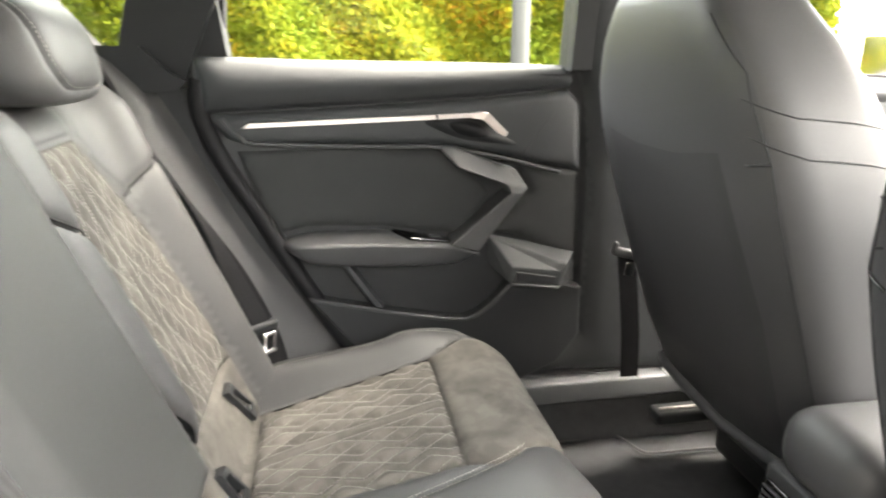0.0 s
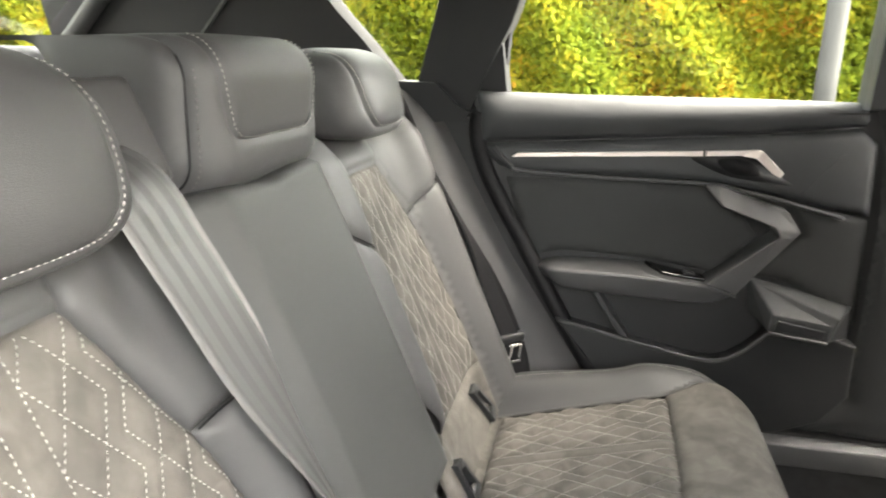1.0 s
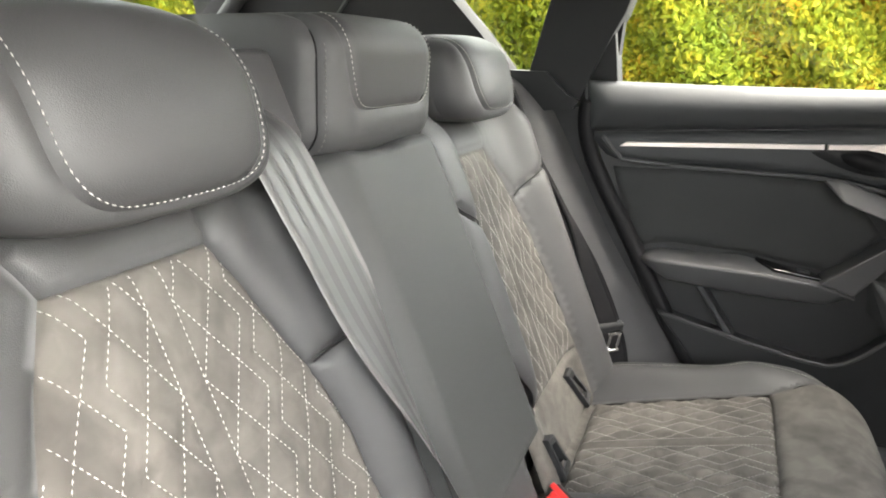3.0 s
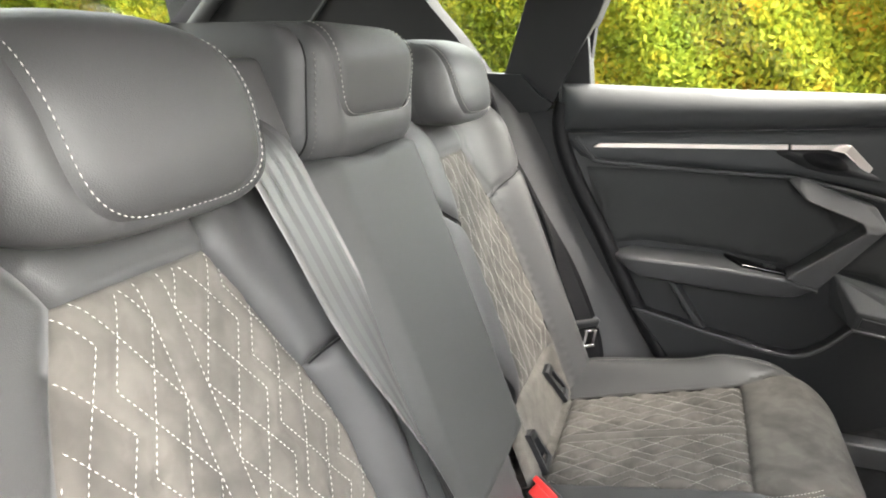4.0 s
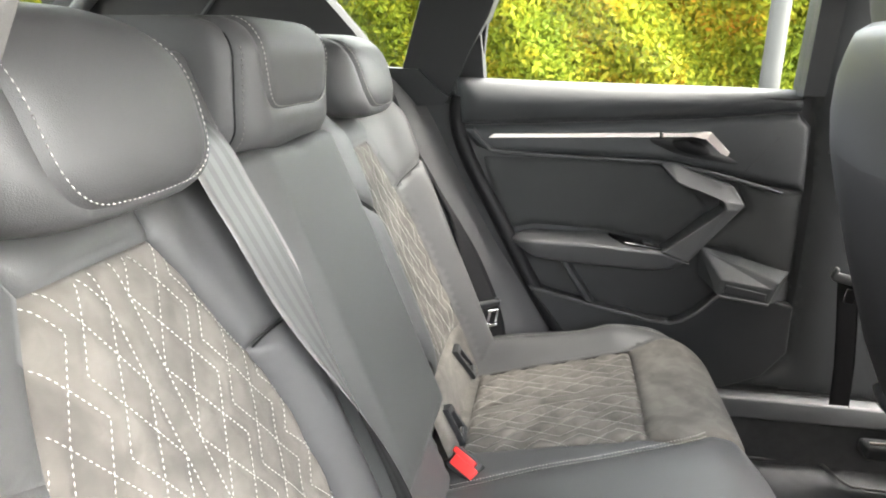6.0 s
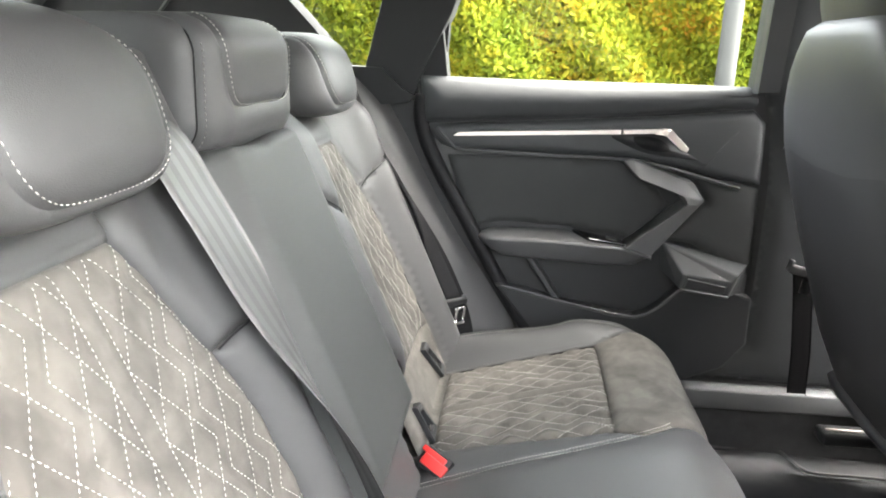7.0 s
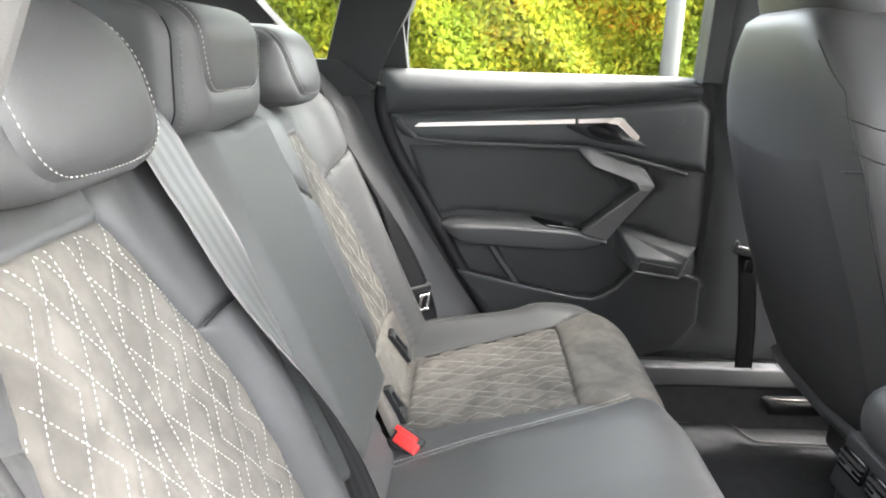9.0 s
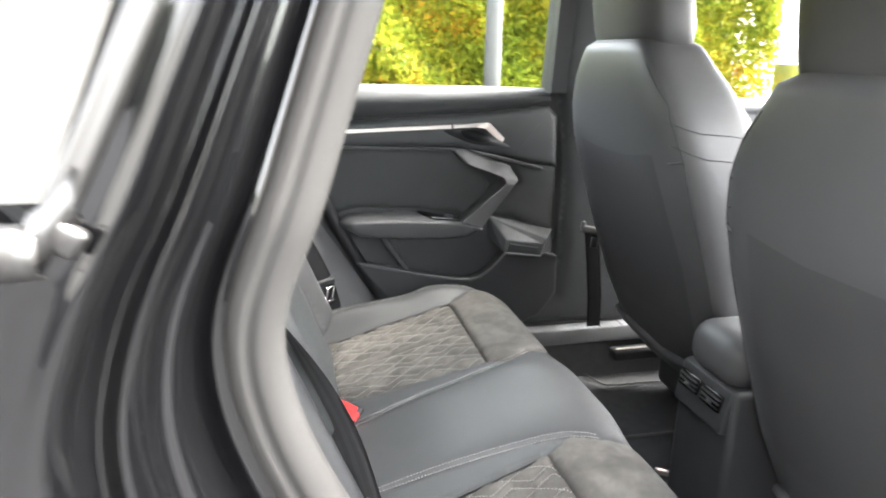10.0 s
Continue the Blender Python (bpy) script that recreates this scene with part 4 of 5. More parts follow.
        edge = dense([(q0 - 0.015, 0.536), (A(0.40), 0.546), (A(0.50), 0.546), (A(0.56), 0.536), (A(0.60), 0.516)], 0.006)
        tagged(link("stitching", stitch_mesh("stitching", [place(edge - np.array((0, 0.006)), np.full(len(edge), 0.0025))]), THREAD_GREY if sgn < 0 else THREAD, seat, "pale edge seam"), kind="stuff")
        seam = dense(seam2, 0.005)
        for off in (0.0055, -0.0055):
            run = place(seam + np.array((0, off)), np.full(len(seam), 0.0022))
            tagged(link("stitching", stitch_mesh("stitching", [run], 0.0052, 0.0040, 0.0006), THREAD, seat, "pale double seam"), kind="stuff")
    lf = [(A(0.185) - 0.02, 0.075), (A(0.22), 0.083), (A(0.30), 0.090), (A(0.40), 0.098), (A(0.48), 0.108), (A(0.52), 0.118), (A(0.545), 0.130), (A(0.56), 0.142), (A(0.60), 0.150), (end, 0.17)]
    mid = lf + [(a, 2 * MID - y) for a, y in reversed(lf)]
    skin_part("center_cover", mid, place_at, LEATHER, seat, "smooth leather middle seat", step=0.009, puff=0.005)
    return seat


rear_cushion()


def rear_headrest(yc, half, inner, top, x0, depth, ex, pw, top_pw, label, zc=1.052, b=0.067, low=0.0):
    """A pillow headrest: smooth front panel over the top, sides wrapped round."""
    def place(P, h):
        w, u = P[:, 0] / half, P[:, 1] / b
        p = np.where(u > 0, top_pw, pw)
        rho = np.clip((np.abs(w) ** p + np.abs(u) ** p) ** (1 / p), 1e-6, 1)
        k = np.sin(rho * math.pi / 2) / rho
        x = x0 + depth * np.cos(np.minimum(rho, 0.999) * math.pi / 2) ** ex + h
        z = zc + P[:, 1] * k
        return np.stack([x - 0.25 * (z - zc), yc + P[:, 0] * k, z], 1)

    def edge(a0, a1, n, r=1.0):
        a = np.linspace(a0, a1, n)
        c, s = np.cos(a), np.sin(a)
        p = np.where(s > 0, top_pw, pw)
        q = (np.abs(c) ** p + np.abs(s) ** p) ** (-1 / p)
        return [(half * r * q[i] * c[i], b * r * q[i] * s[i]) for i in range(n)]

    hr = thing("rear_headrest", (-0.06, yc, 0.98), label, "headrest", "rear headrests")
    k = inner
    half_u = [(0.072 * top, 0.0615), (0.064 * top, 0.042), (0.056 * (1 + top) / 2, 0.015), (0.0495, -0.014 - low), (0.037, -0.0300 - low), (0.018, -0.0335 - low)]
    u_line = curve([(-w * k, u) for w, u in half_u] + [(0, -0.034 - low)] + [(w * k, u) for w, u in reversed(half_u)], 6)
    a0 = math.atan2(u_line[-1][1] / b, u_line[-1][0] / half)
    over = edge(a0, math.pi - a0, 24)
    panel = np.vstack([u_line, over])
    front = skin_part("front_panel", panel, place, LEATHER, hr, step=0.006, puff=0.003, roll=0.008, sink=0.003, hem=0)
    under = edge(math.pi - a0, 2 * math.pi + a0, 60)
    wrap = np.vstack([u_line[::-1], under])
    skin_part("wrap", wrap, place, LEATHER, hr, step=0.006, puff=0.003, roll=0.008, sink=0.003, hem=0)
    n = 64
    loops = []
    for t, sc in ((-0.03, 1.0), (0.0, 1.0), (0.35, 1.0), (0.6, 0.985), (0.8, 0.95), (0.93, 0.88), (1.0, 0.74), (1.02, 0.4)):
        ring_p = np.array(edge(0, 2 * math.pi * (1 - 1 / n), n, 1.0)) * (sc if t >= 0 else 0.985)
        q = np.stack([np.full(n, x0 - 0.055 * t), yc + ring_p[:, 0], zc + ring_p[:, 1]], 1)
        q[:, 0] -= 0.25 * (q[:, 2] - zc)
        loops.append(q)
    link("back", loft(loops), LEATHER, hr)
    sl = dense(u_line * np.array((0.96, 0.95)) + np.array((0, 0.0012)), 0.004)
    tagged(link("stitching", stitch_mesh("stitching", [place(sl, np.full(len(sl), 0.0032))], 0.0054, 0.0042, 0.00052), THREAD, hr, "pale stitched edge"), kind="stuff")
    for sgn in (-1, 1):
        link("post", tube([(-0.105, yc + sgn * 0.06, 0.93), (-0.105, yc + sgn * 0.06, 1.02)], 0.006), CHROME, hr)
    return hr


rear_headrest(0.340, 0.127, 1.22, 0.96, -0.055, 0.070, 0.6, 3.6, 3.0, "dark grey leather outer headrest with pale stitched edge")
rear_headrest(-0.374, 0.128, 1.2, 0.94, -0.053, 0.090, 0.6, 3.6, 2.5, "dark grey leather outer headrest with pale stitched edge", 1.047, 0.072, 0.007)


def middle_headrest(yc, front):
    """A boxy headrest: flat sides meeting the front at a stitched seam, soft top."""
    zc, face, r, side = 1.057, 0.083, 0.048, 0.100
    arc = r * math.pi / 2

    def place(P, h):
        w, u = P[:, 0], P[:, 1]
        aw = np.abs(w)
        th = np.clip((aw - face) / r, 0, math.pi / 2)
        y = np.where(aw < face, aw, face + r * np.sin(th))
        back = r * (1 - np.cos(th)) + np.clip(aw - face - arc, 0, 1)
        rt, rb = 0.040, 0.034
        tt = np.clip((u - 0.026) / rt, 0, math.pi / 2)
        tb = np.clip((-u - 0.042) / rb, 0, math.pi / 2)
        z = np.where(u > 0, np.minimum(u, 0.026) + rt * np.sin(tt), -np.minimum(-u, 0.042) - rb * np.sin(tb))
        back = back + rt * (1 - np.cos(tt)) + np.clip(u - 0.026 - rt * math.pi / 2, 0, 1) + rb * (1 - np.cos(tb)) + np.clip(-u - 0.042 - rb * math.pi / 2, 0, 1) + 0.10 * (aw ** 2) * (aw < 0.2)
        y = y * (1 - 0.10 * np.clip(z / 0.068, 0, 1) ** 5 - 0.06 * np.clip(-z / 0.076, 0, 1) ** 5)
        z = z * (1 - 0.10 * (y / 0.135) ** 6)
        nx, ny, nz = np.cos(th) * np.cos(tt) * np.cos(tb), np.sin(th) * np.sign(w), np.sin(tt) - np.sin(tb)
        return np.stack([front - back + 0.04 * z + h * nx, yc + y * np.sign(w) + h * ny, zc + z + h * nz], 1)

    hr = thing("rear_headrest", (-0.06, yc, 0.98), "wide boxy dark grey leather middle headrest with pale stitched edge", "headrest", "rear headrests")
    seam, top, low, out = face + r * 0.96, 0.16, -0.145, face + arc + side
    half_u = [(0.103, 0.088), (0.101, 0.050), (0.098, 0.025), (0.092, -0.002), (0.087, -0.016), (0.074, -0.0255), (0.045, -0.028)]
    u_line = curve([(-w, u) for w, u in half_u] + [(0, -0.0275)] + [(w, u) for w, u in reversed(half_u)], 5)
    panel = np.vstack([u_line, [(0.103, top), (-0.103, top)]])
    skin_part("front_panel", panel, place, LEATHER, hr, step=0.007, puff=0.003, roll=0.007, sink=0.003, hem=0)
    wrap = np.vstack([u_line[::-1], [(-0.103, top), (-seam, top), (-seam, low), (seam, low), (seam, top), (0.103, top)]])
    skin_part("wrap", wrap, place, LEATHER, hr, step=0.008, puff=0.003, roll=0.007, sink=0.0012, hem=0)
    for sgn in (-1, 1):
        skin_part("side_panel", [(sgn * seam, top), (sgn * seam, low), (sgn * out, low), (sgn * out, top)], place, LEATHER, hr, step=0.010, puff=0.003, roll=0.007, sink=0.0012, hem=0)
        run = dense([(sgn * (seam - 0.008), -0.076), (sgn * (seam - 0.008), 0.045)], 0.004)
        tagged(link("stitching", stitch_mesh("stitching", [place(run, np.full(len(run), 0.0025))], 0.0062, 0.0040, 0.0008), THREAD_GREY, hr, "dark side seam"), kind="stuff")
        edge = dense([(sgn * seam, -0.080), (sgn * seam, 0.055)], 0.005)
        link("seam", tube(place(edge, np.full(len(edge), -0.0004)), 0.0009, 6), RUBBER, hr)
    sl = dense(u_line * np.array((0.965, 0.94)) + np.array((0, 0.0006)), 0.004)
    tagged(link("stitching", stitch_mesh("stitching", [place(sl, np.full(len(sl), 0.0030))], 0.0054, 0.0042, 0.00052), THREAD, hr, "pale stitched edge"), kind="stuff")
    part("back", rbox((0.10, 0.235, 0.105), (front - 0.085, yc, zc - 0.008), 0.02), LEATHER, hr)
    for sgn in (-1, 1):
        link("post", tube([(-0.105, yc + sgn * 0.06, 0.93), (-0.105, yc + sgn * 0.06, 1.02)], 0.006), CHROME, hr)


middle_headrest(-0.021, 0.006)

# ---- belts and buckles ----
near_belt = thing("seat_belt", (0.0, -0.2, 0.9), "grey woven seat belt lying down the rear backrest", "seat belt", "rear seat belts")
q = curve([(-0.252, 0.62, 0.0), (-0.232, 0.565, 0.046), (-0.216, 0.49, 0.052), (-0.200, 0.39, 0.054), (-0.183, 0.29, 0.056), (-0.173, 0.19, 0.058), (-0.172, 0.10, 0.056), (-0.176, 0.0, 0.044)], 10)
t = ease(0.42, 0.06, q[:, 1])
link("strap", ribbon(back_at(q[:, :2], q[:, 2]), np.stack([-1.15 * t, 1 + 0 * t, -0.40 * t], 1), 0.080 - 0.016 * ease(0.36, 0.10, q[:, 1])), WEBBING, near_belt)
part("anchor_plate", obox((0.016, 0.028, 0.06), (0.190, -0.150, 0.492), (1, 0, 0.3), (0, 1, 0), 0.003), HARD, near_belt, "black anchor plate")
part("bolt", obox((0.006, 0.010, 0.010), (0.201, -0.150, 0.50), (1, 0, 0.3), (0, 1, 0), 0.002), CHROME, near_belt, "bright bolt")
part("guide", obox((0.012, 0.075, 0.02), tuple(back_at(np.array([(-0.215, 0.585)]), np.array([0.018]))[0]), (1, 0, 0.4), (0, 1, 0), 0.004), HARD, near_belt, "black belt guide")
shoulder_belt = thing("seat_belt", (0.05, -0.57, 0.9), "grey ribbed seat belt beside the open door, webbing dimmed against glare", "seat belt", "rear seat belts")
z = np.linspace(1.27, 0.50, 24)
q = np.stack([0.070 - 0.40 * (z - 0.9), np.full(24, -0.604), z], 1)
link("strap", ribbon(q, np.tile((-0.86, -0.51, -0.17), (len(q), 1)), 0.047), WEBBING_DIMMED, shoulder_belt)
part("anchor_plate", obox((0.030, 0.016, 0.06), (0.235, -0.612, 0.485), (1, 0, 0.3), (0, 1, 0), 0.003), HARD, shoulder_belt, "black anchor plate")
part("guide", obox((0.012, 0.066, 0.03), (-0.080, -0.605, 1.275), (0.5, -0.86, 0), (-0.86, -0.51, -0.17), 0.004), HARD, shoulder_belt, "black belt guide")
far_belt = thing("seat_belt", (0.05, 0.6, 0.9), "woven seat belt shaded black, its tongue parked low", "seat belt", "rear seat belts")
for d in (0.0, 0.006):
    q = curve([(-0.045 + d, 0.575, 1.04), (-0.030 + d, 0.572, 1.015), (0.018 + d, 0.572, 0.906), (0.058 + d, 0.566, 0.84), (0.108 + d, 0.562, 0.752), (0.143, 0.560, 0.678), (0.182, 0.558, 0.592), (0.205, 0.560, 0.52), (0.212, 0.56, 0.46)], 6)
    q[:, 1] -= d * 1.2
    t = ease(0.82, 0.64, q[:, 2])
    link("strap", ribbon(q, np.stack([-0.15 + 0.9 * t, 1 - 0.4 * t, 0 * t], 1), 0.040 if d else 0.047), STRAP_SHADED_BLACK, far_belt)
part("tongue", rbox((0.018, 0.066, 0.024), (0.185, 0.555, 0.572), 0.006, (0, 15, -50)), HARD, far_belt)
for dy, dz, sx, sz in ((-0.010, 0, 0.006, 0.040), (0.010, 0, 0.006, 0.040), (0, -0.017, 0.026, 0.007), (0, 0.017, 0.026, 0.007)):
    part("tongue_plate", rbox((0.003, sx, sz), (0.199 + dy * 0.77, 0.546 + dy * 0.64, 0.546 + dz), 0.001, (0, 15, -50)), CHROME, far_belt, "bright steel tongue")
for far in (True, False):
    def flip(p, far=far):
        return Vector(p) if far else Vector((p[0], 2 * MID - 0.03 - p[1], p[2]))
    def turn(p, far=far):
        return Vector(p) if far else Vector((p[0], -p[1], p[2]))
    e1, e2 = turn((0.036, -0.022, -0.012)), turn((0.0, -0.018, -0.016))
    e3 = e1.cross(e2).normalized()
    if e3.z < 0:
        e3 = -e3
    c = flip((0.198, 0.111, 0.474))
    b = thing("belt_buckle", tuple(flip((0.19, 0.115, 0.43))), "black belt buckle with a red release button", "belt buckle", "rear belt buckles")
    part("housing", obox((0.052, 0.036, 0.07), c - e3 * 0.036, e1, e2, 0.004), HARD, b)
    part("button", obox((0.045, 0.018, 0.010), c + e2.normalized() * 0.0055, e1, e2, 0.002), RED, b, "red push button")
    part("button", obox((0.045, 0.009, 0.008), c - e2.normalized() * 0.0105, e1, e2, 0.0015), RED, b, "red push button")
    link("stalk", ribbon([c - e3 * 0.06, c - e3 * 0.10 + Vector((-0.02, 0, 0))], e1, 0.03), HARD, b)


def anchor_cover(out, lift=0.0):
    q = np.array(out, float)
    mid = q.mean(0)
    c = thing("anchor_cover", tuple(back_at(np.array([mid]), np.array([0.0]))[0]), "black plastic child-seat anchor cover in the seat crease", "anchor cover", "anchor covers")
    def on(P, h):
        return back_at(P, h + lift)

    ring_o, ring_i = mid + (q - mid) * 1.06, mid + (q - mid) * 0.66
    n = len(q)
    rings = [on(ring_o, np.full(n, -0.01)), on(ring_o, np.full(n, 0.010)), on(mid + (q - mid) * 0.98, np.full(n, 0.013)), on(ring_i * 1.0, np.full(n, 0.012)), on(ring_i, np.full(n, -0.004))]
    link("bezel", loft(rings, False), HARD, c, smooth=False)
    link("flap", slab(ring_i, on, -0.006, 0.0), SOFT, c, smooth=False)
    low = mid * 0.45 + (q[2] + q[3]) / 2 * 0.55
    link("mark", slab(low + np.array([(-0.007, -0.004), (0.004, -0.006), (0.007, 0.004), (-0.004, 0.006)]) * 1.1, on, -0.001, 0.010), CHROME, c, "small pale anchor symbol", smooth=False)


for out in ([(0.384, 0.055), (0.415, 0.058), (0.470, -0.022), (0.440, -0.032)], [(0.168, 0.046), (0.197, 0.040), (0.224, -0.024), (0.185, -0.030)]):
    anchor_cover(out, 0.014 if out[0][0] < 0.2 else 0.0)
    anchor_cover([(2 * MID - y, s) for y, s in out])

# ---- front seats ----
def front_seat(yc, dx=0.0):
    seat = thing("front_seat", (1.1, yc, 0.2), "black leather front sports seat with pale seams", "car seat", "front seats")
    levels = ((0.36, 0.20, 1.10, 0.06), (0.42, 0.25, 1.085, 0.09), (0.55, 0.270, 1.045, 0.11), (0.70, 0.275, 1.00, 0.12), (0.85, 0.275, 0.95, 0.12), (0.93, 0.268, 0.92, 0.115), (1.00, 0.25, 0.895, 0.105), (1.06, 0.215, 0.875, 0.095), (1.11, 0.172, 0.86, 0.082), (1.14, 0.150, 0.855, 0.072), (1.155, 0.10, 0.855, 0.05))
    zs = np.array([l[0] for l in levels])

    def level(z):
        return [np.interp(z, zs, [l[i] for l in levels]) for i in (1, 2, 3)]

    loops = []
    for z in np.concatenate([np.linspace(0.36, 1.10, 24), [1.12, 1.135, 1.147, 1.155]]):
        half, x, d = level(z)
        loops.append(ring(x, yc, z, d, half, 4.4, 64))
    whole = loft(loops)
    ang = (np.arange(64) + 0.5) * 2 * math.pi / 64
    is_back = np.abs(ang - math.pi) < 0.98
    faces = [tuple(p.vertices) for p in whole.polygons]
    keep = np.concatenate([np.tile(is_back, len(loops) - 1), [False, False]])
    spots = [tuple(v.co) for v in whole.vertices]
    # Sides take the paler leather to imitate windscreen light falling on them.
    for name, mat, want, label in (("backrest", SEAT_BLACK, True, ""), ("side_bolster", LEATHER, False, "bolster wrapped round the sides, in paler leather for the light there")):
        bm = bmesh.new()
        vs = [bm.verts.new(p) for p in spots]
        for f, k in zip(faces, keep):
            if bool(k) == want:
                bm.faces.new([vs[i] for i in f])
        bmesh.ops.delete(bm, geom=[v for v in bm.verts if not v.link_faces], context="VERTS")
        part(name, bm, mat, seat, label)
    loops = []
    for z, half, x, d in ((1.115, 0.12, 0.862, 0.05), (1.135, 0.142, 0.86, 0.060), (1.17, 0.148, 0.855, 0.065), (1.23, 0.148, 0.845, 0.065), (1.29, 0.138, 0.838, 0.06), (1.325, 0.115, 0.835, 0.05), (1.335, 0.06, 0.835, 0.03)):
        loops.append(ring(x, yc, z, d, half, 3.0, 48))
    link("headrest", loft(loops), SEAT_BLACK, seat)

    def rear(P, h):
        """Places on the seat's back: P is (across, z)."""
        half, x, d = np.array([level(z) for z in P[:, 1]]).T
        t = np.clip(np.abs(P[:, 0]) / half, 0, 0.995)
        return np.stack([x - d * (1 - t ** 4.4) ** (1 / 4.4) - h, yc + P[:, 0], P[:, 1]], 1)

    skin_part("back_shell", [(-0.17, 0.93), (-0.06, 0.915), (0.06, 0.915), (0.17, 0.93), (0.20, 0.70), (0.19, 0.45), (-0.19, 0.45), (-0.20, 0.70)], rear, SHELL, seat, "smooth black back shell", step=0.015, puff=0.0018, roll=0.012, sink=0.0, hem=0)
    for sgn in (-1, 1):
        line = dense([(sgn * 0.15, 1.10), (sgn * 0.212, 1.03), (sgn * 0.245, 0.93), (sgn * 0.252, 0.70), (sgn * 0.249, 0.50)], 0.02)
        link("seam", tube(rear(line, np.full(len(line), 0.0003)), 0.0013, 6), HARD, seat)
        cross = dense([(sgn * 0.215, 0.92), (sgn * 0.2455, 0.925)], 0.01)
        link("seam", tube(rear(cross, np.full(len(cross), 0.0005)), 0.0018, 6), HARD, seat)
        # inner flank: panel joints running forward
        for z0, z1 in ((1.0, 0.955), (0.955, 0.905)):
            run = []
            for t in np.linspace(0, 1, 8):
                half, x, d = level(z0 + (z1 - z0) * t)
                a = math.pi - 0.75 - 1.5 * t
                c, s = math.cos(a), math.sin(a)
                run.append((x + d * np.sign(c) * abs(c) ** (2 / 4.4), yc + sgn * (half * abs(s) ** (2 / 4.4) + 0.0003), z0 + (z1 - z0) * t))
            link("seam", tube(run, 0.0013, 6), HARD, seat)
    low = dense([(-0.22, 0.45), (0.0, 0.42), (0.22, 0.45)], 0.03)
    link("bottom_trim", tube(rear(low, np.full(len(low), 0.004)), 0.012), GREY_TRIM, seat)
    part("seat_base", rbox((0.50, 0.50, 0.16), (1.36, yc, 0.42), 0.06), SEAT_BLACK, seat)
    part("seat_frame", rbox((0.46, 0.44, 0.14), (1.36, yc, 0.28), 0.02), HARD, seat)
    for sgn in (-1, 1):
        part("rail", rbox((0.48, 0.04, 0.05), (1.42, yc + sgn * 0.21, 0.19), 0.006), HARD, seat)
    out = 1 if yc > 0 else -1
    part("rail_cover", rbox((0.16, 0.05, 0.03), (1.08, yc + out * 0.25, 0.29), 0.008), HARD, seat)
    part("rail_lever", rbox((0.10, 0.006, 0.004), (1.06, yc + out * 0.245, 0.308), 0.0015), ALU, seat, "bright metal lever")
    return seat


front_seat(0.345)
near_front = front_seat(-0.39)
near_front.location.x -= 0.075
near_front.location.z -= 0.05


def center_console():
    c = thing("center_console", (0.95, MID, 0.2), "black centre console with rear air vents and padded armrest", "console")
    part("body", rbox((0.75, 0.17, 0.33), (1.23, MID, 0.385), 0.015), HARD, c)
    panel = part("vent_panel", rbox((0.02, 0.150, 0.085), (0.858, MID, 0.505), 0.006, (0, 12, 0)), HARD, c, "black rear vent panel")
    for sgn in (-1, 1):
        part("vent", rbox((0.006, 0.058, 0.032), (0.846, MID + sgn * 0.034, 0.518), 0.002, (0, 12, 0)), GLOSS, panel)
        for k in range(3):
            part("slat", rbox((0.008, 0.054, 0.003), (0.843, MID + sgn * 0.034, 0.509 + 0.009 * k), 0.001, (0, 12, 0)), HARD, panel)
        part("thumb_wheel", rbox((0.008, 0.012, 0.006), (0.841, MID + sgn * 0.034, 0.514), 0.002, (0, 12, 0)), GREY_TRIM, panel)
    part("lower_panel", rbox((0.012, 0.140, 0.16), (0.866, MID, 0.40), 0.006), SOFT, c)
    part("foot_trim", rbox((0.20, 0.010, 0.012), (0.93, MID + 0.095, 0.245), 0.003, (0, 20, 0)), ALU, c)
    part("armrest", rbox((0.36, 0.155, 0.105), (1.03, MID, 0.590), 0.045, None, 5), LEATHER_DARK, c, "padded leather armrest")
    return c


center_console()


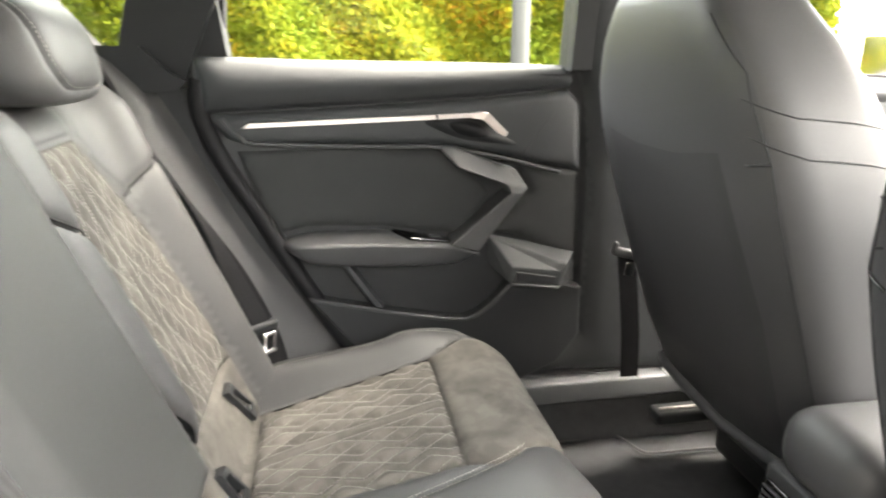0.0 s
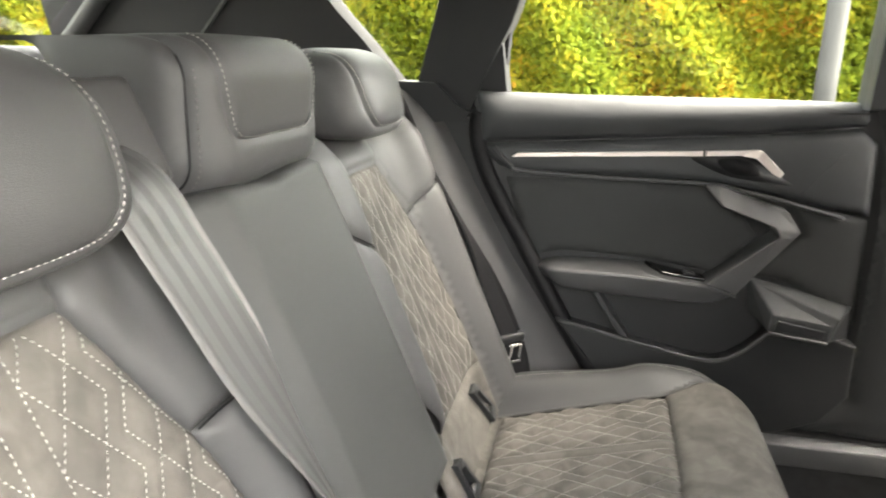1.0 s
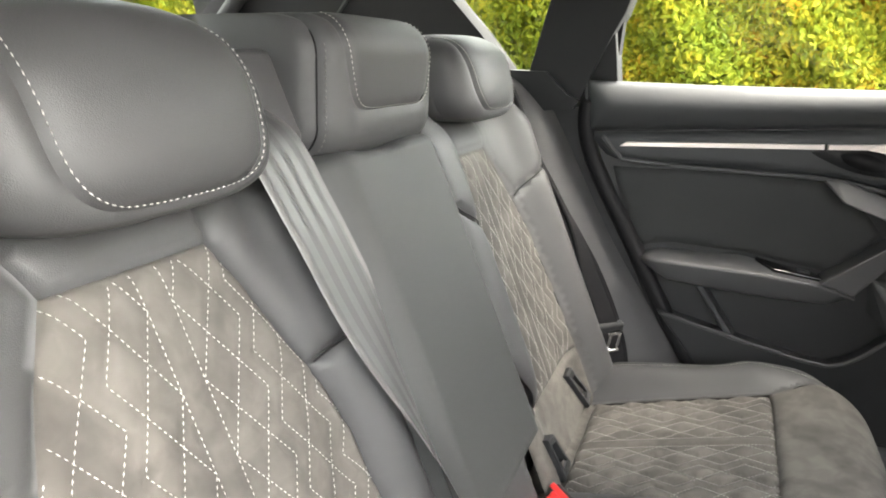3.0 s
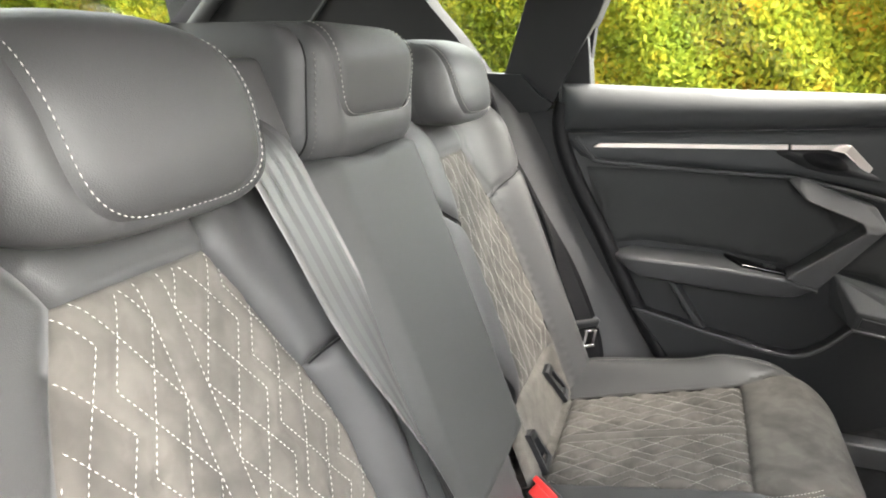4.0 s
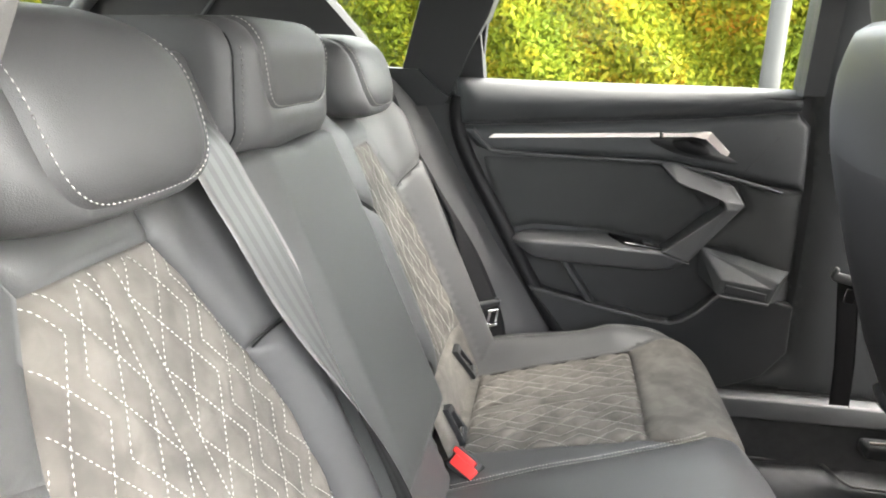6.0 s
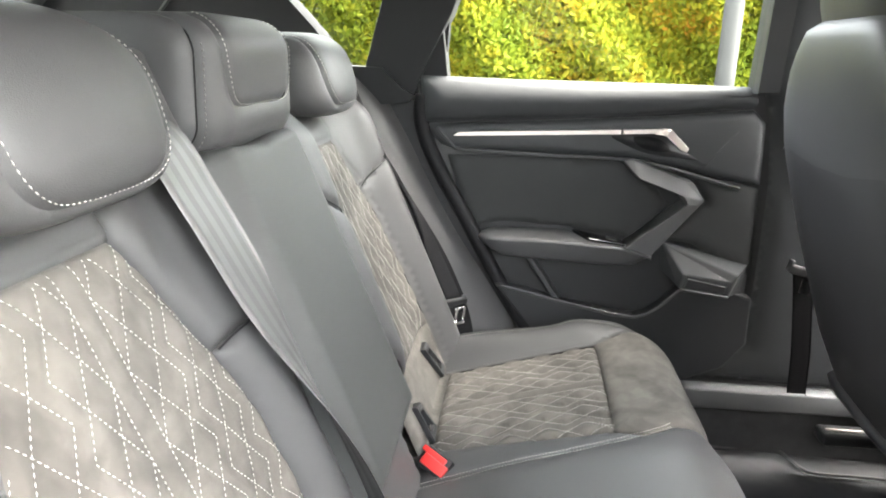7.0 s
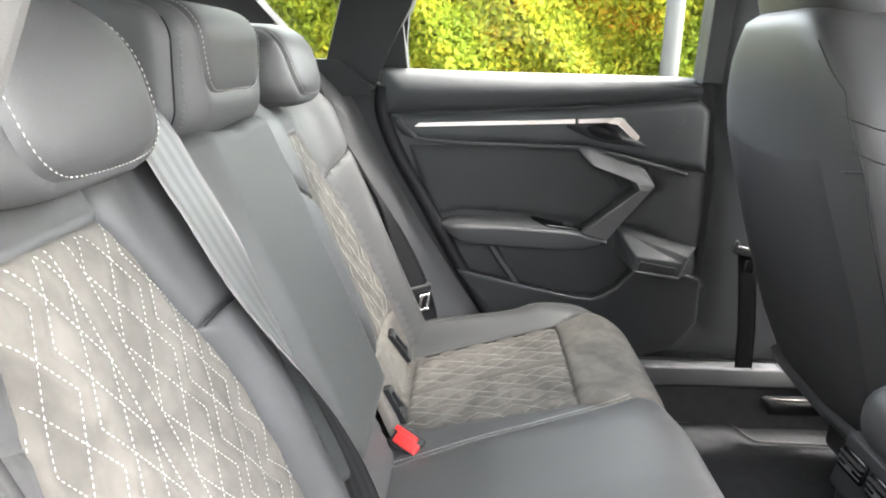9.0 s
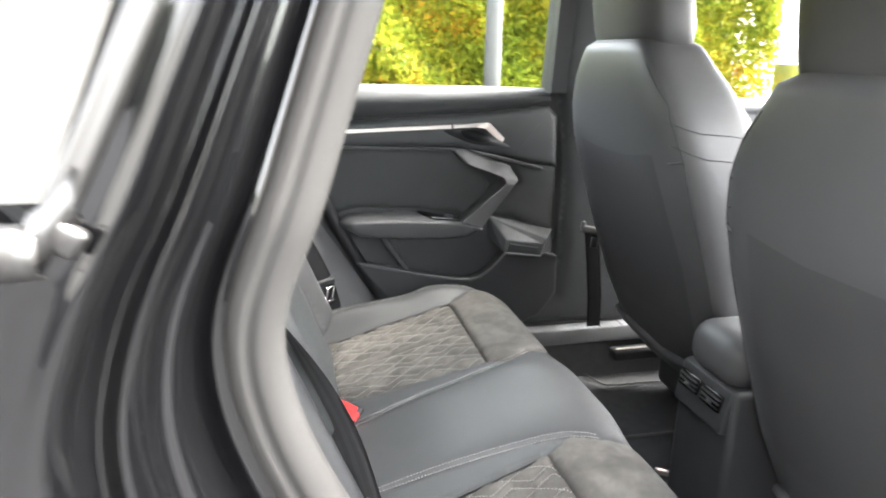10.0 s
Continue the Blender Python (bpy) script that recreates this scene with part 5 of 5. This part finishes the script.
# ---- near door opening ----
def near_opening():
    o = thing("door_opening", (0.1, -0.70, 0.9), "gloss black door jamb with a grey rubber seal", "door opening", kind="structure")
    P = np.stack([SEAL[:, 0] + 0.010 - 0.0085 * ease(1.05, 0.97, SEAL[:, 1]), np.full(len(SEAL), -0.680) + 0.22 * np.clip(SEAL[:, 1] - 1.03, 0, 1), SEAL[:, 1]], 1)
    t = np.gradient(SEAL, axis=0)
    t /= np.linalg.norm(t, axis=1)[:, None]
    back = np.stack([t[:, 1], np.zeros(len(t)), -t[:, 0]], 1)  # rearward across the opening's edge
    if back[10, 0] > 0:
        back = -back

    def sheet(name, offs, mat, label="", keep=slice(None)):
        rows = [P + back * o_ + np.array((0, dy, 0)) for o_, dy in offs]
        rows = [r[keep] for r in rows]
        n = len(rows[0])
        F = [(i * n + j, i * n + j + 1, (i + 1) * n + j + 1, (i + 1) * n + j) for i in range(len(rows) - 1) for j in range(n - 1)]
        link(name, raw(name, np.vstack(rows), F), mat, o, label)

    prof = curve([(0.0, 0.012), (-0.001, 0.0), (0.004, -0.010), (0.012, -0.013), (0.017, -0.0105), (0.021, -0.0125), (0.027, -0.008), (0.029, 0.002), (0.026, 0.012)], 4)
    sheet("door_seal", [tuple(q) for q in prof], SEAL_GREY, "grey flocked rubber seal")
    # body edge behind the opening: straight along the window, then down the wing
    edge = curve([(0.168, 1.385), (0.112, 1.235), (0.086, 1.163), (0.060, 1.105), (0.038, 1.060), (0.012, 1.015), (-0.012, 0.955), (-0.018, 0.90), (-0.008, 0.83), (0.03, 0.74), (0.11, 0.60), (0.19, 0.47), (0.26, 0.38), (0.36, 0.32)], 6)
    edge = edge[np.linspace(0, len(edge) - 1, len(P)).round().astype(int)]
    B = np.stack([edge[:, 0], -0.752 + 0.13 * np.clip(edge[:, 1] - 1.03, 0, 1), edge[:, 1]], 1)
    A = P + back * 0.026 + np.array((0, 0.004, 0))
    cross = curve([(0.0, 0.0), (0.14, 0.02), (0.22, 0.26), (0.28, 0.40), (0.36, 0.44), (0.42, 0.58), (0.49, 0.66), (0.56, 0.62), (0.62, 0.60), (0.68, 0.80), (0.78, 0.98), (0.88, 0.98), (1.0, 1.0)], 5)
    rows = []
    for u, v in cross:
        q = A + (B - A) * u
        q[:, 1] = A[:, 1] + (B[:, 1] - A[:, 1]) * v
        rows.append(q)
    n = len(P)
    F = [(i * n + j, i * n + j + 1, (i + 1) * n + j + 1, (i + 1) * n + j) for i in range(len(rows) - 1) for j in range(n - 1)]
    link("jamb", raw("jamb", np.vstack(rows), F), GLOSS, o, "gloss black painted jamb")

    def behind(name, offs, mat, label, keep):
        rows = [(B + np.array((-a, -b, c)))[keep] for a, b, c in offs]
        n = len(rows[0])
        F = [(i * n + j, i * n + j + 1, (i + 1) * n + j + 1, (i + 1) * n + j) for i in range(len(rows) - 1) for j in range(n - 1)]
        link(name, raw(name, np.vstack(rows), F), mat, o, label)

    k = int(np.argmin(np.abs(edge[:, 1] - 1.060)))
    behind("window_trim", [(0.0, -0.004, 0), (0.0005, 0.003, 0), (0.003, 0.0055, 0), (0.006, 0.0055, 0), (0.0068, 0.004, 0), (0.008, 0.0055, 0), (0.012, 0.0045, 0), (0.0135, 0.0, 0)], TRIM_ALU, "bright aluminium window surround", slice(0, k + 1))
    behind("quarter_panel", [(0.0, 0.0, 0), (0.006, 0.004, 0), (0.02, 0.010, 0), (0.06, 0.018, 0), (0.15, 0.026, 0), (0.40, 0.024, 0), (0.9, 0.0, 0)], GLOSS, "gloss black rear body panel", slice(k + 1, n))
    end = B[k] + np.array((-0.010, -0.004, -0.004))
    lower = curve([end + np.array((0.010, 0.0, 0.008)), end + np.array((-0.004, -0.006, -0.006)), end + np.array((-0.03, -0.009, -0.010)), end + np.array((-0.3, -0.012, -0.004)), end + np.array((-0.7, 0.0, 0.01))], 5)
    slats = [(0.0, -0.010), (-0.004, -0.009), (-0.006, -0.002), (-0.005, 0.006), (-0.001, 0.009), (0.004, 0.009)]
    rows = [lower + np.array((0, dy, dz)) for dy, dz in slats]
    m = len(lower)
    F = [(i * m + j, i * m + j + 1, (i + 1) * m + j + 1, (i + 1) * m + j) for i in range(len(rows) - 1) for j in range(m - 1)]
    link("window_trim", raw("window_trim", np.vstack(rows), F), TRIM_ALU, o, "bright aluminium window surround")
    part("trim_clip", rbox((0.016, 0.008, 0.012), tuple(end + np.array((0.004, -0.004, -0.006))), 0.003, (0, 35, 0)), TRIM_ALU, o, "bright corner clip")
    p0, p1 = B[0] + np.array((-0.012, 0.0, 0)), B[k] + np.array((-0.012, 0.0, 0))
    V = [tuple(p0), tuple(p1), (-0.72, p1[1], p1[2]), (-0.72, p0[1], p0[2])]
    W = [(x, y + 0.004, z) for x, y, z in V]
    ob = link("side_pane", raw("side_pane", V + W, [(0, 1, 2, 3), (7, 6, 5, 4), (0, 4, 5, 1), (1, 5, 6, 2), (2, 6, 7, 3), (3, 7, 4, 0)]), PRIVACY, o, "dark tinted rear side glass", smooth=False)
    ob.visible_shadow = False


near_opening()


# ---- near rear door, swung open ----
def open_door():
    d = thing("door_4", (0.90, -0.75, 0.3), "black rear car door standing wide open", "car door", kind="structure")
    # Never in view; leaf angle picked for the shade it throws inside.
    ax, ay = -math.cos(radians(56)), -math.sin(radians(56))

    def leaf(P, h):
        return np.stack([0.92 + ax * P[:, 0] + ay * h, -0.76 + ay * P[:, 0] - ax * h, P[:, 1]], 1)

    shape = [(0.02, 0.34), (0.58, 0.34), (0.70, 0.50), (0.80, 0.72), (0.90, 0.93), (0.88, 1.02), (0.02, 1.03)]
    skin_part("door_trim", shape, leaf, SOFT, d, step=0.04, puff=0.03, roll=0.02, sink=0.0)
    link("outer_skin", slab(shape, leaf, -0.11, -0.03), GLOSS, d, smooth=False)
    frame_line = dense([(0.03, 1.02), (0.06, 1.36), (0.50, 1.37), (0.72, 1.22), (0.88, 1.01)], 0.05)
    link("window_frame", tube(leaf(frame_line, np.full(len(frame_line), -0.05)), 0.022), HARD, d)
    pane = link("pane", slab([(0.05, 1.02), (0.07, 1.35), (0.49, 1.36), (0.71, 1.21), (0.86, 1.02)], leaf, -0.052, -0.048), GLASS, d, "clear door window glass", smooth=False)
    pane.visible_shadow = False


open_door()


# ---- front of the car ----
def front_end():
    d = thing("dashboard", (2.0, MID, 0.5), "black dashboard under the windscreen", "dashboard", kind="structure")
    loops = [ring(x, MID, z, 0.30, 0.68, 4.0) for x, z in ((2.15, 0.30), (2.12, 0.60), (2.10, 0.80), (2.15, 0.92), (2.22, 0.955))]
    link("body", loft(loops), SOFT, d)
    for flip, nm in ((False, "door_2"), (True, "door_3")):
        f = mirrored(door_at) if flip else door_at
        sgn = -1 if flip else 1
        dr = thing(nm, (1.5, 2 * MID - 0.75 if flip else 0.75, 0.35), "closed black front car door", "car door", kind="structure")
        def flat(P, h, sgn=sgn):
            return np.stack([P[:, 0], MID + sgn * (0.745 - h), P[:, 1]], 1)
        skin_part("door_trim", [(1.02, 0.36), (2.15, 0.36), (2.15, 0.99), (1.60, 1.0), (1.06, 1.01)], flat, SOFT, dr, step=0.04, puff=0.03, roll=0.02, sink=0.0)
        skin_part("belt_pad", [(1.06, 1.015), (2.15, 0.99), (2.15, 0.93), (1.06, 0.95)], flat, LEATHER_DARK, dr, step=0.03, puff=0.055, roll=0.02, sink=0.0)
        link("outer_skin", slab([(0.10, 0.2), (2.3, 0.2), (2.3, 0.98), (0.86, 1.0), (0.10, 0.98)] if not flip else [(0.96, 0.2), (2.3, 0.2), (2.3, 0.98), (0.96, 1.0)], flat, -0.10, -0.06), GLOSS, dr, smooth=False)
        a = link("front_pillar", tube([(2.25, MID + sgn * 0.68, 0.97), (1.95, MID + sgn * 0.64, 1.14), (1.55, MID + sgn * 0.575, 1.335)], 0.045), HEADLINER, dr)
    tail = thing("body_shell", (-0.8, MID, 0.4), "gloss black far rear body side", "car body", kind="structure")
    part("far_quarter", rbox((0.95, 0.03, 0.78), (-0.37, 0.74, 0.62), 0.01), GLOSS, tail)
    part("bonnet", rbox((1.1, 1.5, 0.04), (2.95, MID, 0.90), 0.02, (0, 4, 0)), GLOSS, tail)
    m = thing("wing_mirror", (1.78, 0.93, 1.0), "black wing mirror on the front door", "wing mirror")
    part("housing", rbox((0.09, 0.20, 0.13), (1.80, 0.95, 1.055), 0.035), GLOSS, m)
    part("mirror_glass", rbox((0.004, 0.17, 0.10), (1.753, 0.95, 1.055), 0.0015), CHROME, m, "silvered mirror glass")
    part("stalk", rbox((0.05, 0.10, 0.03), (1.80, 0.83, 1.0), 0.01), GLOSS, m)


front_end()


# ---- outside ----
# Unseen, read from a pane's reflection; sized to cut skylight on the near seats.
near_house = thing("house_wall", (-3.0, -3.6, 0.0), "pale rendered house wall behind the parked car", "house wall", kind="structure")
part("wall", rbox((7.6, 0.3, 3.4), (-3.6, -3.75, 1.7), 0.02), RENDER, near_house, "pale rough render")
part("plinth", rbox((7.7, 0.36, 0.9), (-3.6, -3.75, 0.45), 0.02), PLINTH, near_house, "dark grey plinth")
def leaf_material():
    m = bpy.data.materials.new("autumn_leaves")
    m.use_nodes = True
    nt = m.node_tree
    b = nt.nodes["Principled BSDF"]
    geo = nt.nodes.new("ShaderNodeNewGeometry")
    ramp = nt.nodes.new("ShaderNodeValToRGB")
    cr = ramp.color_ramp
    cr.elements[0].color, cr.elements[0].position = (0.091, 0.128, 0.012, 1), 0.0
    cr.elements[1].color, cr.elements[1].position = (0.329, 0.159, 0.015, 1), 1.0
    for p, c in ((0.3, (0.140, 0.173, 0.015, 1)), (0.6, (0.201, 0.210, 0.017, 1)), (0.85, (0.268, 0.222, 0.017, 1))):
        e = cr.elements.new(p)
        e.color = c
    co = nt.nodes.new("ShaderNodeTexCoord")
    n = nt.nodes.new("ShaderNodeTexNoise")
    n.inputs["Scale"].default_value, n.inputs["Detail"].default_value = 1.6, 3.0
    nt.links.new(co.outputs["Object"], n.inputs["Vector"])
    mixv = nt.nodes.new("ShaderNodeMath")
    mixv.operation = "MULTIPLY_ADD"
    mixv.inputs[1].default_value = 1.7
    half = nt.nodes.new("ShaderNodeMath")
    half.operation = "MULTIPLY_ADD"
    half.inputs[1].default_value, half.inputs[2].default_value = 0.55, -0.62
    nt.links.new(geo.outputs["Random Per Island"], half.inputs[0])
    nt.links.new(n.outputs["Fac"], mixv.inputs[0])
    nt.links.new(half.outputs["Value"], mixv.inputs[2])
    nt.links.new(mixv.outputs["Value"], ramp.inputs["Fac"])
    nt.links.new(ramp.outputs["Color"], b.inputs["Base Color"])
    b.inputs["Roughness"].default_value = 0.6
    b.inputs["Specular IOR Level"].default_value = 0.1
    tr = nt.nodes.new("ShaderNodeBsdfTranslucent")
    nt.links.new(ramp.outputs["Color"], tr.inputs["Color"])
    mix = nt.nodes.new("ShaderNodeMixShader")
    mix.inputs["Fac"].default_value = 0.45
    nt.links.new(b.outputs["BSDF"], mix.inputs[1])
    nt.links.new(tr.outputs["BSDF"], mix.inputs[2])
    nt.links.new(mix.outputs["Shader"], nt.nodes["Material Output"].inputs["Surface"])
    return m


LEAF = leaf_material()


def leaves(name, n, spot, size, seed):
    """n bent leaves at places given by spot(rng, n)."""
    rng = np.random.default_rng(seed)
    c = spot(rng, n)
    d = rng.normal(size=(n, 3))
    d[:, 2] -= 0.8
    d /= np.linalg.norm(d, axis=1)[:, None]
    u = np.cross(d, rng.normal(size=(n, 3)))
    u /= np.linalg.norm(u, axis=1)[:, None]
    w = np.cross(d, u)
    L = size * rng.uniform(0.6, 1.3, n)[:, None]
    V = np.stack([c - d * L * 0.5, c - d * L * 0.15 + u * L * 0.23 + w * L * 0.08, c + d * L * 0.2 + u * L * 0.21 + w * L * 0.08, c + d * L * 0.55, c + d * L * 0.2 - u * L * 0.21 + w * L * 0.08, c - d * L * 0.15 - u * L * 0.23 + w * L * 0.08], 1).reshape(-1, 3)
    k = np.arange(n) * 6
    F = np.concatenate([np.stack([k, k + 1, k + 2, k + 3], 1), np.stack([k, k + 3, k + 4, k + 5], 1)])
    return raw(name, V, F.tolist())


def hedge():
    h = thing("hedge", (0, 5.8, 0), "tall hedge of yellow-green autumn leaves", "hedge")

    def spot(rng, n):
        x = rng.uniform(-11, 5.2, n)
        z = rng.uniform(0.0, 2.6, n)
        y = 5.35 + 0.25 * np.sin(x * 2.3) * np.cos(z * 3.1) + 0.15 * np.sin(x * 6.1 + z * 4) + np.abs(rng.normal(0, 0.16, n)) - 0.1
        return np.stack([x, y, z], 1)

    tagged(link("foliage", leaves("foliage", 290000, spot, 0.064, 3), LEAF, h, smooth=False), kind="stuff")
    part("core", rbox((16.0, 0.5, 2.5), (-2.9, 6.1, 1.25), 0.05), BARK, h)
    g = thing("hedge", (-7, 0, 0), "tall hedge of yellow-green autumn leaves", "hedge")

    def spot2(rng, n):
        y = rng.uniform(-5, 7, n)
        z = rng.uniform(0.0, 2.8, n)
        x = -7.0 - np.abs(rng.normal(0, 0.2, n)) + 0.25 * np.sin(y * 2.3) * np.cos(z * 3.1)
        return np.stack([x, y, z], 1)

    tagged(link("foliage", leaves("foliage", 70000, spot2, 0.075, 4), LEAF, g, smooth=False), kind="stuff")
    part("core", rbox((0.5, 11, 2.7), (-7.7, 0.5, 1.35), 0.05), BARK, g)


hedge()
far_row = part("backdrop", rbox((90.0, 1.5, 2.9), (0.0, -22.0, 1.45), 0.5), material("distant_dark_hedge", (0.03, 0.035, 0.025), 0.95, vary=0.5, scale=1.2, grain=1.0, grain_size=6))
tagged(far_row, "dark distant hedge row across the yard", "backdrop", kind="structure")
post = thing("lamp_post", (1.83, 4.5, 0), "grey galvanised steel lamp post beside the hedge", "lamp post")
link("pole", tube([(1.83, 4.5, 0.0), (1.83, 4.5, 1.0), (1.83, 4.5, 5.0)], [0.07, 0.07, 0.055], 24), GALV, post)
part("base_plate", rbox((0.24, 0.24, 0.02), (1.83, 4.5, 0.01), 0.004), GALV, post)
